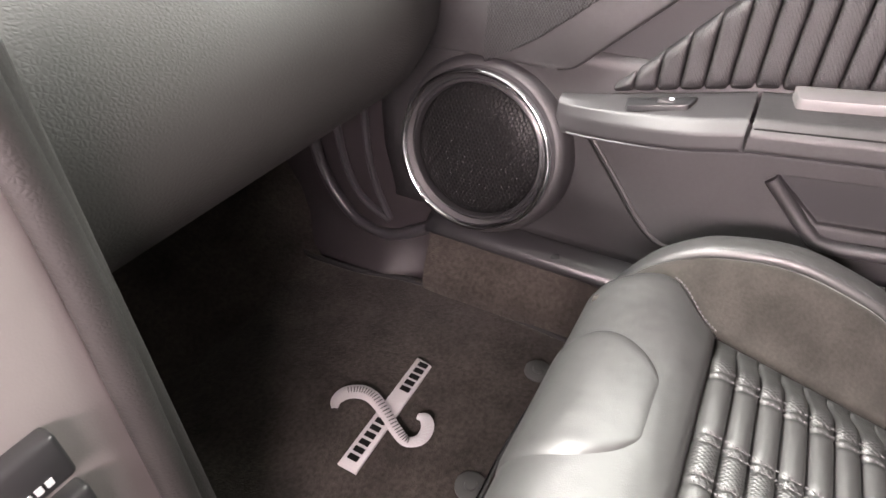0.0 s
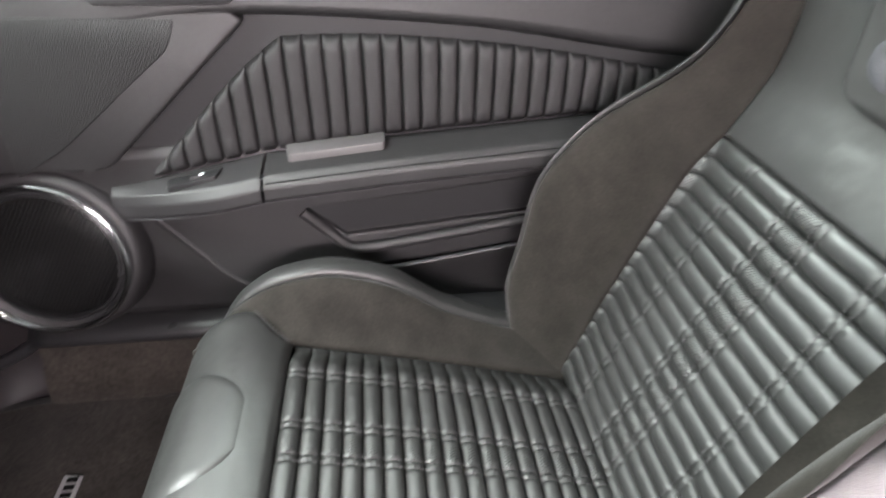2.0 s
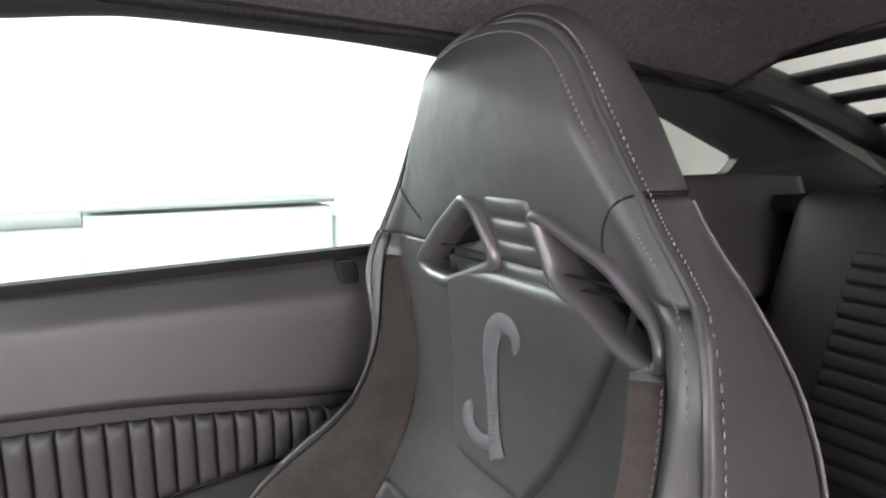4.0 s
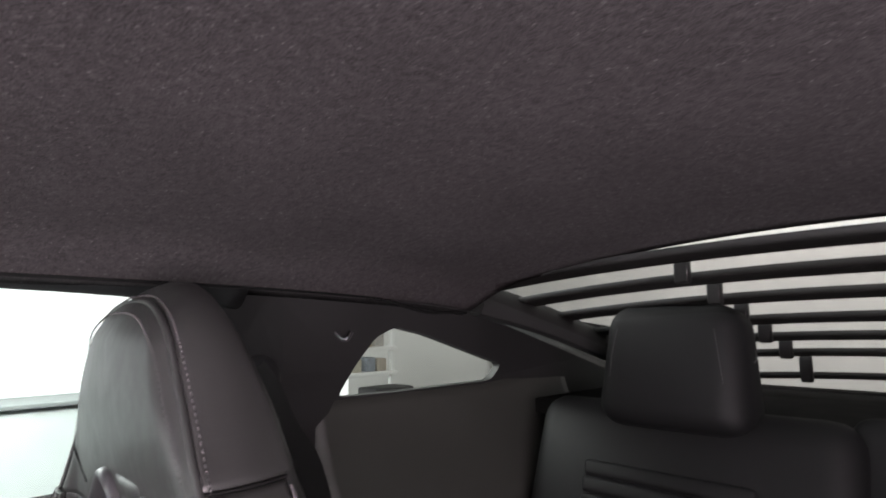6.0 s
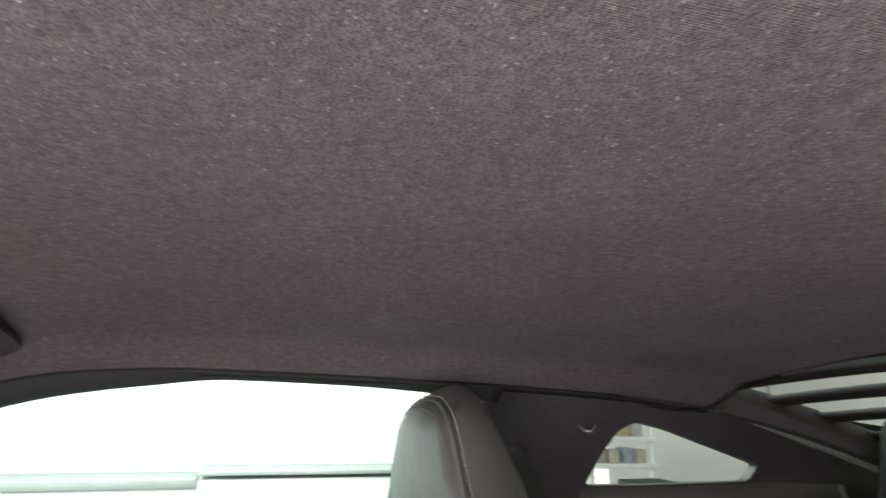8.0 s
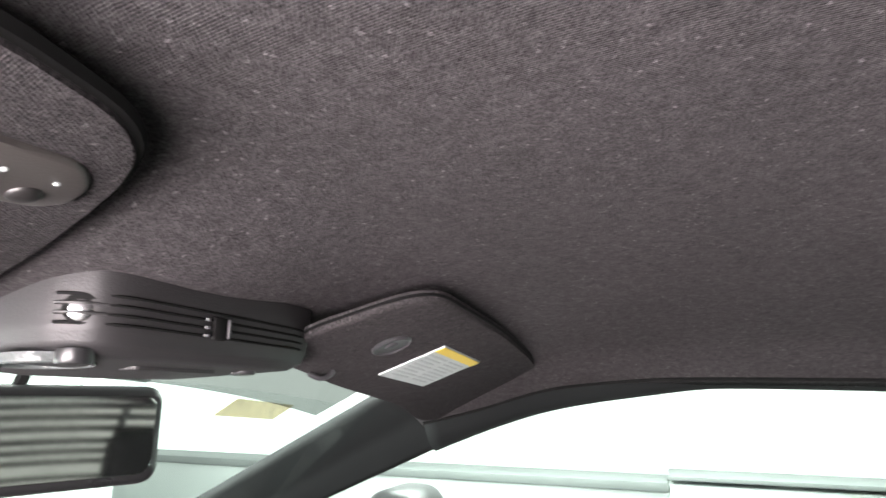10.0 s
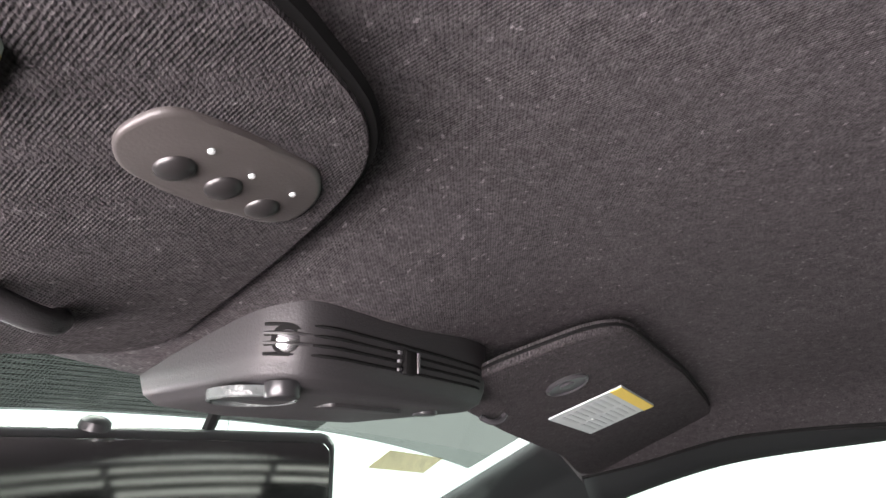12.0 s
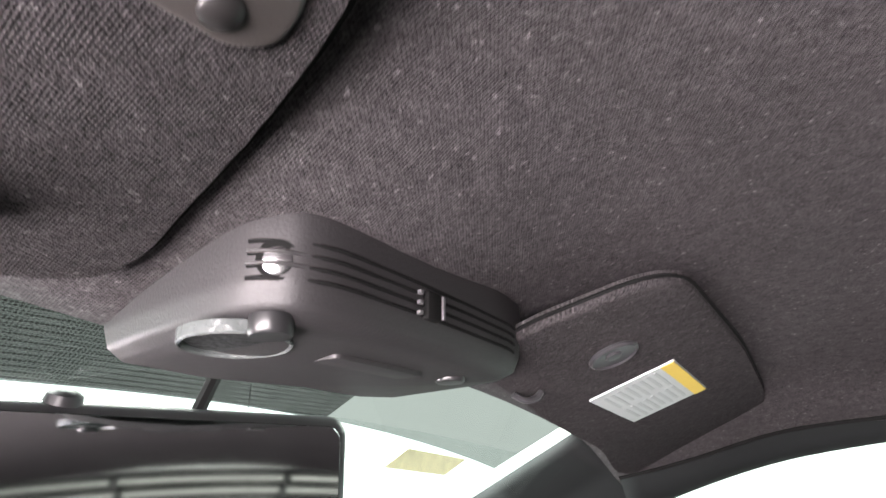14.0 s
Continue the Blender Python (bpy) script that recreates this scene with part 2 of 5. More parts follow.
PILLAR = surface("graphite_pillar_trim", (0.011, 0.0122, 0.0126), 0.7, grain=0.3, grain_size=0.001, stain=0.1, spec=0.25)
BLACKTRIM = surface("black_pillar_trim", (0.013, 0.013, 0.0132), 0.65, grain=0.3, grain_size=0.001, stain=0.1)
# Trim made paler and olive to paint window light on the quarter panel.
LITTRIM = surface("window_lit_trim", (0.034, 0.035, 0.031), 0.55, grain=0.3, grain_size=0.001, stain=0.1)
MIRROR = surface("mirror_silver", (0.75, 0.78, 0.78), 0.01, metal=1.0, stain=0.0)
CLEAR = tinted_glass("clear_glass", (0.95, 0.98, 0.97))
SMOKED = tinted_glass("smoked_rear_glass", (0.76, 0.74, 0.73))
QGLASS = tinted_glass("smoked_quarter_glass", (0.86, 0.86, 0.83))
SHADE = tinted_glass("shade_band_glass", (0.30, 0.31, 0.30))
FRIT = tinted_glass("dotted_black_edge_glass", (0.15, 0.155, 0.155))
dots = FRIT.node_tree.nodes.new("ShaderNodeTexVoronoi")
dots.inputs["Scale"].default_value, dots.inputs["Randomness"].default_value = 420, 0.0
dot_co = FRIT.node_tree.nodes.new("ShaderNodeTexCoord")
dot_tone = FRIT.node_tree.nodes.new("ShaderNodeMapRange")
dot_tone.inputs["From Min"].default_value, dot_tone.inputs["From Max"].default_value = 0.3, 0.5
dot_tone.inputs["To Min"].default_value, dot_tone.inputs["To Max"].default_value = 0.08, 0.30
FRIT.node_tree.links.new(dot_co.outputs["Object"], dots.inputs["Vector"])
FRIT.node_tree.links.new(dots.outputs["Distance"], dot_tone.inputs["Value"])
FRIT.node_tree.links.new(dot_tone.outputs["Result"], FRIT.node_tree.nodes["Transparent BSDF"].inputs[0])
WHITE = surface("white_wall_paint", (0.80, 0.82, 0.80), 0.8, grain=0.1, grain_size=0.02, stain=0.04, stain_size=1.0)
LABELWHITE = surface("label_paper", (0.44, 0.48, 0.475), 0.5, stain=0.06, stain_size=0.02)
YELLOW = surface("yellow_print", (0.72, 0.53, 0.06), 0.5, stain=0.05)
EMBROID = surface("silver_embroidery", (0.42, 0.41, 0.415), 0.6, grain=0.8, grain_size=0.001, stain=0.1)
GREYTHREAD = surface("grey_embroidery", (0.055, 0.055, 0.063), 0.7, grain=1.0, grain_size=0.0015, stain=0.2, stain_size=0.01)
GREYPRINT = surface("grey_print", (0.40, 0.42, 0.42), 0.6, stain=0.05)
PALEPRINT = surface("pale_grey_print", (0.37, 0.41, 0.405), 0.6, stain=0.05)
DARKLENS = surface("smoked_lamp_lens", (0.022, 0.023, 0.024), 0.35, grain=1.0, grain_size=0.004, stain=0.1)
LENS = surface("frosted_lamp_lens", (0.09, 0.10, 0.098), 0.2, grain=0.6, grain_size=0.003, stain=0.1)


# ---- builders ----
def thing(name, label, category, group="", at=(0, 0, 0)):
    ob = new(name)
    ob.location = at
    return tagged(ob, label, category, group)


def attach(ob, parent, label=""):
    if parent is not None:
        ob.parent = parent
        ob.matrix_parent_inverse = Matrix.Translation(-parent.matrix_basis.translation)
    return tagged(ob, label)


def mesh_ob(name, verts, faces, mats, parent=None, label="", smooth=True, slots=None):
    me = bpy.data.meshes.new(name)
    me.from_pydata([tuple(v) for v in verts], [], faces)
    for m in mats if isinstance(mats, (list, tuple)) else [mats]:
        me.materials.append(m)
    if slots is not None:
        me.polygons.foreach_set("material_index", slots)
    me.polygons.foreach_set("use_smooth", [smooth] * len(me.polygons))
    me.update()
    return attach(new(name, me), parent, label)


def part(name, bm, mat, parent, label="", smooth=True, angle=40):
    bmesh.ops.recalc_face_normals(bm, faces=bm.faces)
    me = bpy.data.meshes.new(name)
    bm.to_mesh(me)
    bm.free()
    me.materials.append(mat)
    me.polygons.foreach_set("use_smooth", [smooth] * len(me.polygons))
    if smooth:
        me.set_sharp_from_angle(angle=radians(angle))
    return attach(new(name, me), parent, label)


def rbox(cx, cy, cz, sx, sy, sz, bevel=0.004, seg=2, m=None):
    """A box of that centre and size with rounded edges; m turns it about its centre."""
    bm = bmesh.new()
    bmesh.ops.create_cube(bm, size=1)
    bmesh.ops.scale(bm, vec=(sx, sy, sz), verts=bm.verts)
    if bevel:
        bmesh.ops.bevel(bm, geom=bm.edges[:], offset=min(bevel, 0.49 * min(sx, sy, sz)), segments=seg, affect="EDGES", profile=0.5)
    if m is not None:
        bmesh.ops.transform(bm, matrix=m, verts=bm.verts)
    bmesh.ops.translate(bm, vec=(cx, cy, cz), verts=bm.verts)
    return bm


def slab(outline, place, depth, bevel=0.003, seg=2):
    """A plate: outline of (a, b), place(a, b, d) gives the point at depth d from its face (d = 0) to its back."""
    bm = bmesh.new()
    front = [bm.verts.new(place(a, b, 0)) for a, b in outline]
    f = bm.faces.new(front)
    ext = bmesh.ops.extrude_face_region(bm, geom=[f])
    back = [e for e in ext["geom"] if isinstance(e, bmesh.types.BMVert)]
    for v, (a, b) in zip(back, outline):
        v.co = place(a, b, depth)
    bm.verts.index_update()
    if bevel:
        edges = [e for e in bm.edges if (e.verts[0] in front) and (e.verts[1] in front)]
        bmesh.ops.bevel(bm, geom=edges, offset=bevel, segments=seg, affect="EDGES", profile=0.5, clamp_overlap=True)
    return bm


def round_poly(points, radius, n=5):
    """The outline with its corners rounded."""
    out = []
    k = len(points)
    for i in range(k):
        p, a, b = Vector(points[i]), Vector(points[i - 1]), Vector(points[(i + 1) % k])
        da, db = (a - p), (b - p)
        r = min(radius, da.length * 0.45, db.length * 0.45)
        p0, p1 = p + da.normalized() * r, p + db.normalized() * r
        for j in range(n + 1):
            t = j / n
            out.append(tuple((1 - t) ** 2 * p0 + 2 * t * (1 - t) * p + t * t * p1))
    return out


def lathe(profile, centre, axis, n=48):
    """A turned body: profile of (radius, height along axis)."""
    axis = Vector(axis).normalized()
    side = axis.orthogonal().normalized()
    other = axis.cross(side)
    bm = bmesh.new()
    rings = []
    for r, h in profile:
        base = Vector(centre) + axis * h
        if r < 1e-6:
            rings.append([bm.verts.new(base)])
        else:
            rings.append([bm.verts.new(base + r * (math.cos(2 * math.pi * i / n) * side + math.sin(2 * math.pi * i / n) * other)) for i in range(n)])
    for p, q in zip(rings, rings[1:]):
        for i in range(n):
            j = (i + 1) % n
            if len(p) == 1 and len(q) == 1:
                continue
            if len(p) == 1:
                bm.faces.new((p[0], q[i], q[j]))
            elif len(q) == 1:
                bm.faces.new((p[i], q[0], p[j]))
            else:
                bm.faces.new((p[i], q[i], q[j], p[j]))
    return bm


def spline(points, n):
    """n + 1 points on a smooth curve through the given ones."""
    pts = [Vector(p) for p in points]
    pts = [2 * pts[0] - pts[1]] + pts + [2 * pts[-1] - pts[-2]]
    out = []
    for i in range(n + 1):
        s = i / n * (len(pts) - 3)
        k = min(int(s), len(pts) - 4)
        t = s - k
        a, b, c, d = pts[k : k + 4]
        out.append(0.5 * (2 * b + (c - a) * t + (2 * a - 5 * b + 4 * c - d) * t * t + (3 * b - a - 3 * c + d) * t ** 3))
    return out


def tube(points, radius, n=30, sides=8, flat=1.0, smooth_path=True):
    """A cord along the points; flat < 1 squashes it."""
    path = spline(points, n) if smooth_path else [Vector(p) for p in points]
    bm = bmesh.new()
    rings, up = [], None
    for i, p in enumerate(path):
        d = (path[min(i + 1, len(path) - 1)] - path[max(i - 1, 0)]).normalized()
        up = d.orthogonal().normalized() if up is None else (up - d * up.dot(d)).normalized()
        other = d.cross(up)
        rings.append([bm.verts.new(p + radius * (math.cos(2 * math.pi * k / sides) * up + flat * math.sin(2 * math.pi * k / sides) * other)) for k in range(sides)])
    for p, q in zip(rings, rings[1:]):
        for k in range(sides):
            bm.faces.new((p[k], q[k], q[(k + 1) % sides], p[(k + 1) % sides]))
    bm.faces.new(rings[0])
    bm.faces.new(rings[-1])
    return bm


def smoothstep(a, b, x):
    t = min(max((x - a) / (b - a), 0), 1)
    return t * t * (3 - 2 * t)


CURVES = {}


def curve(table, x):
    """Smooth reading of a table of (x, value), with no overshoot."""
    key = tuple(table)
    if key not in CURVES:
        xs, ys = [p[0] for p in table], [p[1] for p in table]
        d = [(ys[i + 1] - ys[i]) / (xs[i + 1] - xs[i]) for i in range(len(xs) - 1)]
        m = [d[0]] + [0.0 if a * b <= 0 else 2 * a * b / (a + b) for a, b in zip(d, d[1:])] + [d[-1]]
        CURVES[key] = (xs, ys, m)
    xs, ys, m = CURVES[key]
    if x <= xs[0]:
        return ys[0]
    if x >= xs[-1]:
        return ys[-1]
    k = next(i for i in range(len(xs) - 1) if x <= xs[i + 1])
    h = xs[k + 1] - xs[k]
    t = (x - xs[k]) / h
    return (1 + 2 * t) * (1 - t) ** 2 * ys[k] + t * (1 - t) ** 2 * h * m[k] + t * t * (3 - 2 * t) * ys[k + 1] + t * t * (t - 1) * h * m[k + 1]


def sheet(name, fn, u0, u1, v0, v1, nu, nv, mat, parent, label="", puff=0.0, tuck=0.0, edge=0.3, depth=0.015, slot=None, mats=None, kind="", toward=(-0.15, -0.1, 0.8), cut=None):
    """A padded piece of a skin fn(u, v): raised by puff in its middle, tucked in at its rim, with a skirt that goes depth inwards."""
    us, vs = np.linspace(u0, u1, nu + 1), np.linspace(v0, v1, nv + 1)
    P = np.array([[fn(u, v) for v in vs] for u in us], float)
    du, dv = np.gradient(P, axis=0), np.gradient(P, axis=1)
    N = np.cross(du, dv)
    N /= np.linalg.norm(N, axis=-1, keepdims=True) + 1e-12
    if np.sum(N * (np.array(toward) - P)) < 0:
        N = -N
    if puff or tuck:
        a, b = np.linspace(0, 1, nu + 1)[:, None], np.linspace(0, 1, nv + 1)[None]
        ea = np.clip(np.minimum(a, 1 - a) / edge, 0, 1) if nu > 1 else a * 0 + 1
        eb = np.clip(np.minimum(b, 1 - b) / edge, 0, 1)
        rise = np.sqrt(1 - (1 - ea) ** 2) * np.sqrt(1 - (1 - eb) ** 2)
        P = P + N * (rise * (puff + tuck) - tuck)[..., None]
    idx = np.arange((nu + 1) * (nv + 1)).reshape(nu + 1, nv + 1)
    faces = [(int(idx[i, j]), int(idx[i + 1, j]), int(idx[i + 1, j + 1]), int(idx[i, j + 1])) for i in range(nu) for j in range(nv)]
    slots = [slot((us[i] + us[i + 1]) / 2, (vs[j] + vs[j + 1]) / 2) if slot else 0 for i in range(nu) for j in range(nv)]
    if cut:
        keep = [not cut((us[i] + us[i + 1]) / 2, (vs[j] + vs[j + 1]) / 2) for i in range(nu) for j in range(nv)]
        faces, slots = [f for f, k in zip(faces, keep) if k], [q for q, k in zip(slots, keep) if k]
    verts = [tuple(p) for p in P.reshape(-1, 3)]
    if depth:
        rim = [(i, 0) for i in range(nu + 1)] + [(nu, j) for j in range(1, nv + 1)] + [(i, nv) for i in range(nu - 1, -1, -1)] + [(0, j) for j in range(nv - 1, 0, -1)]
        base = len(verts)
        verts += [tuple(P[i, j] - N[i, j] * depth) for i, j in rim]
        k = len(rim)
        for a in range(k):
            b = (a + 1) % k
            faces.append((int(idx[rim[a]]), base + a, base + b, int(idx[rim[b]])))
            slots.append(0)
        faces = [tuple(f) for f in faces]
    ob = mesh_ob(name, verts, faces, mats or mat, parent, label, True, slots)
    flat = np.zeros((len(verts), 2))
    flat[: idx.size] = np.stack(np.meshgrid(us, vs, indexing="ij"), -1).reshape(-1, 2)
    corner = np.empty(len(ob.data.loops), np.int32)
    ob.data.loops.foreach_get("vertex_index", corner)
    ob.data.uv_layers.new(name="metres").data.foreach_set("uv", flat[corner].ravel())
    if kind:
        tagged(ob, kind=kind)
    return ob


def stitches(name, path, normal, count, parent, long=0.0042, wide=0.0013, mat=None):
    """A row of short threads lying along a path."""
    pts = spline(path, count)
    nrm = Vector(normal).normalized()
    verts, faces = [], []
    for p, q in zip(pts, pts[1:]):
        d = (q - p).normalized()
        s = d.cross(nrm).normalized() * wide * 0.5
        m, h = (p + q) / 2, d * min(long, (q - p).length * 0.72) / 2
        k = len(verts)
        up = s.cross(d).normalized() * wide * 0.7
        verts += [m - h - s * 0.5, m - h + s * 0.5, m - s + up, m + s + up, m + h - s * 0.5, m + h + s * 0.5, m - up, m - h * 0.5 + up, m + h * 0.5 + up]
        faces += [(k, k + 1, k + 7), (k + 1, k + 3, k + 7), (k + 3, k + 2, k + 7), (k + 2, k, k + 7), (k + 4, k + 8, k + 5), (k + 5, k + 8, k + 3), (k + 3, k + 8, k + 2), (k + 2, k + 8, k + 4), (k, k + 6, k + 1), (k + 4, k + 5, k + 6)]
    return mesh_ob(name, verts, faces, mat or THREAD, parent, "", False)


def inside(poly, x, y):
    hit = False
    for (x0, y0), (x1, y1) in zip(poly, poly[1:] + poly[:1]):
        if (y0 > y) != (y1 > y) and x < (x1 - x0) * (y - y0) / (y1 - y0) + x0:
            hit = not hit
    return hit


def ribbon(points, widths, normal, height, n=60, rows=6):
    """A domed band of embroidery that lies on a surface of the given normal."""
    path = spline(points, n)
    nrm = Vector(normal).normalized()
    bm = bmesh.new()
    grid = []
    for i, p in enumerate(path):
        d = (path[min(i + 1, n)] - path[max(i - 1, 0)]).normalized()
        s = d.cross(nrm).normalized() * curve([(k / (len(widths) - 1), w) for k, w in enumerate(widths)], i / n)
        grid.append([bm.verts.new(p + s * (2 * k / rows - 1) + nrm * height * (1 - (2 * k / rows - 1) ** 2)) for k in range(rows + 1)])
    for a, b in zip(grid, grid[1:]):
        for k in range(rows):
            bm.faces.new((a[k], b[k], b[k + 1], a[k + 1]))
    return bm


# ---- the garage round the car ----
def plate(name, cx, cy, cz, sx, sy, sz, mat, label, kind="structure", category=""):
    ob = part(name, rbox(cx, cy, cz, sx, sy, sz, 0), mat, None, label, smooth=False)
    return tagged(ob, kind=kind, category=category)


plate("ground", 0, 0, -0.36, 11, 13, 0.1, surface("grey_garage_floor", (0.11, 0.112, 0.11), 0.5, stain=0.2, stain_size=0.8), "pale grey sealed concrete garage floor")
# Plain walls made to emit so that they read as strongly lit.
GLOWWALL = glowing("glowing_wall", (0.90, 1.0, 0.96), 1.2)
# Unseen west wall greyed to cut bounce; south wall greyed as the dimmer end.
BOUNCEGREY = surface("low_bounce_grey", (0.28, 0.28, 0.28), 0.8, stain=0.05)
DIMWALL = surface("dimmed_wall_grey", (0.60, 0.59, 0.56), 0.8, stain=0.05)
plate("wall_east", 4.6, 1.25, 1.2, 0.1, 9.5, 3.0, GLOWWALL, "self-glowing white garage wall", "structure")
plate("wall_side", 4.6, -4.55, 1.2, 0.1, 2.1, 3.0, WHITE, "white garage wall beside the shelf")
plate("wall_west", -4.6, 0, 1.2, 0.1, 13, 3.0, BOUNCEGREY, "unseen garage wall toned grey to cut bounce")
plate("wall_north", 0, 6.0, 1.2, 9, 0.1, 3.0, GLOWWALL, "self-glowing white garage wall in front of the car")
plate("wall_south", 0, -5.5, 1.2, 9, 0.1, 3.0, DIMWALL, "garage wall behind the car, toned grey as the dimmer end")
plate("garage_ceiling", 0, 0, 2.75, 9.2, 11.5, 0.1, WHITE, "white garage ceiling")
area_lamp("ceiling_lamp_east", (2.6, 0.0, 2.6), (2.6, 0.0, 0), 1.2, 3.0, 14, (0.95, 1.0, 0.98))
area_lamp("ceiling_lamp_west", (-2.6, 0.0, 2.6), (-2.6, 0.0, 0), 1.2, 3.0, 8, (1.0, 0.97, 0.95))
# Unseen lamp added to wash the rear wall that shows between the slats.
area_lamp("rear_wall_wash", (0.8, -4.1, 2.6), (0.8, -5.5, 1.0), 3.0, 0.5, 66, (1.0, 0.99, 0.97))
BENCHTOP = surface("grey_bench_top", (0.30, 0.33, 0.32), 0.5, stain=0.08)
SKIRT = surface("pale_green_white_panel", (0.72, 0.79, 0.76), 0.5, stain=0.05)
bench = thing("storage_bench", "long pale bench standing along the garage wall", "bench", at=(2.32, 1.25, -0.31))
part("bench_body", rbox(2.32, 1.25, 0.18, 0.24, 2.78, 0.98, 0.006), SKIRT, bench)
part("bench_top", rbox(2.32, 1.25, 0.678, 0.26, 2.78, 0.035, 0.004), BENCHTOP, bench)
cab = thing("tool_cabinet", "pale steel cabinet with a thin dark top edge", "cabinet", at=(2.32, -0.57, -0.31))
part("cabinet_body", rbox(2.32, -0.566, 0.19, 0.24, 0.85, 1.0, 0.006), SKIRT, cab)
part("cabinet_top", rbox(2.32, -0.57, 0.712, 0.26, 0.86, 0.016, 0.003), BENCHTOP, cab, "grey metal top edge")
part("cabinet_end", rbox(2.32, -1.06, 0.17, 0.2, 0.13, 0.96, 0.01), SKIRT, cab)
post = thing("steel_post", "white square steel post beside the cabinet", "post", at=(2.2, -1.17, -0.31))
part("post_body", rbox(2.2, -1.17, 0.2, 0.06, 0.06, 1.02, 0.006), WHITE, post)
rack = thing("storage_rack", "white shelf rack with small muted boxes", "shelf", at=(3.1, -2.6, -0.31))
for y in (-2.34, -2.80):
    part("upright", rbox(3.0, y, 0.45, 0.035, 0.035, 1.5, 0.004), WHITE, rack)
for z in (0.46, 0.64, 0.80, 0.95):
    part("board", rbox(3.1, -2.57, z, 0.3, 0.48, 0.025, 0.003), WHITE, rack)
for k, (y, z, c) in enumerate([(-2.42, 0.70, (0.36, 0.30, 0.27)), (-2.52, 0.69, (0.42, 0.40, 0.33)), (-2.63, 0.70, (0.28, 0.31, 0.35)), (-2.72, 0.69, (0.40, 0.36, 0.30)), (-2.45, 0.86, (0.32, 0.36, 0.38)), (-2.6, 0.85, (0.40, 0.36, 0.24)), (-2.7, 0.86, (0.42, 0.41, 0.38))]):
    bx = thing("storage_box", "small muted cardboard box on the rack", "box", "boxes on the rack", at=(3.05, y, z - 0.05))
    part("carton", rbox(3.05, y, z, 0.10, 0.075, 0.09, 0.004), surface("carton_print_%d" % k, c, 0.6, stain=0.2, stain_size=0.03), bx)
crate = thing("dark_crate", "dark grey plastic crate in front of the rack", "crate", at=(2.9, -2.66, -0.31))
part("crate_body", rbox(2.85, -2.64, 0.13, 0.2, 0.30, 0.88, 0.012), PLASTIC, crate)

# ---- floor of the car ----
floor = tagged(part("floor", rbox(0.1, -0.3, 0.015, 1.5, 3.2, 0.03, 0.0), CARPET, None, "black carpeted car floor"), kind="structure")
tagged(sheet("sill_riser", lambda u, v: (0.672 + 0.03 * smoothstep(0.05, 0.15, v) + 0.012 * smoothstep(0.44, 0.50, u), u, v), -0.6, 0.455, 0.03, 0.172, 40, 10, CARPET, None,
             "black carpet rising from the floor to the door sill", depth=0.0), kind="structure")
tagged(sheet("sill_strip", lambda u, v: (0.706 + 0.034 * math.cos(v), u, 0.168 + 0.026 * math.sin(v)), -0.7, 0.445, math.pi, math.pi * 0.1, 40, 16, GLOSS, None,
             "rounded black plastic door sill strip", depth=0.02), kind="structure")
plate("tunnel", -0.02, -0.55, 0.10, 0.24, 1.9, 0.17, CARPET, "black carpeted centre tunnel")
plate("floor_side", 0.76, -0.74, 0.05, 0.1, 2.32, 0.26, CARPET, "black carpet against the door sill")
# Unseen plate added to stop light leaking in under the dash.
plate("light_block_plate", 0.0, 1.03, 0.36, 1.7, 0.04, 0.72, SHELF, "unseen dark plate that keeps light out of the footwell")
# toe board and kick panel
tagged(sheet("toe_board", lambda u, v: (u, 0.62 + 0.38 * v, 0.03 + 0.42 * v ** 1.4), 0.1, 0.80, 0.0, 1.0, 10, 14, CARPET, None, "black carpet sloping up under the dash", depth=0.02), kind="structure")


def kick(u, v):
    return (0.722 - 0.012 * smoothstep(0.25, 0.0, v) - 0.056 * smoothstep(0.17, 0.02, v) * smoothstep(0.43, 0.54, u) + 0.05 * smoothstep(0.6, 1.0, u), u, 0.03 + 0.50 * v)


kp = tagged(sheet("kick_panel", kick, 0.44, 1.0, 0.0, 1.0, 40, 16, KICK, None, "moulded black plastic kick panel beside the footwell", depth=0.02), kind="structure")
part("moulded_lip", tube([(0.716, 0.70, 0.36), (0.715, 0.683, 0.267), (0.713, 0.671, 0.202), (0.712, 0.643, 0.148), (0.71, 0.60, 0.111), (0.709, 0.542, 0.104), (0.708, 0.484, 0.131), (0.708, 0.446, 0.158)], 0.010, 50, 10), SATIN, kp)
part("moulded_lip", tube([(0.718, 0.64, 0.36), (0.718, 0.632, 0.298), (0.718, 0.622, 0.215), (0.718, 0.595, 0.158), (0.716, 0.54, 0.129)], 0.007, 40, 8), SATIN, kp)
part("moulded_lip", tube([(0.718, 0.572, 0.40), (0.718, 0.574, 0.258), (0.718, 0.563, 0.189), (0.716, 0.539, 0.132)], 0.006, 40, 8), SATIN, kp)

# ---- floor mat ----
mat = thing("floor_mat", "black pile floor mat with a silver bar emblem", "floor mat", at=(0.42, 0.45, 0.03))


def mat_top(x, y):
    return (x, y, 0.050 + 0.003 * math.sin(17 * x + 5 * y) * math.sin(11 * y) + 0.62 * max(0.0, y - 0.66) ** 1.3)


MATX = [(0.10, 0.668), (0.20, 0.671), (0.32, 0.678), (0.402, 0.683), (0.482, 0.678), (0.567, 0.655), (0.663, 0.645), (0.758, 0.640), (0.98, 0.650)]
sheet("mat_top", lambda u, y: mat_top(0.20 + (curve(MATX, y) - 0.20) * u, y), 0, 1, 0.10, 0.98, 60, 90, MATPILE, mat, "black carpet pile", depth=0.018)
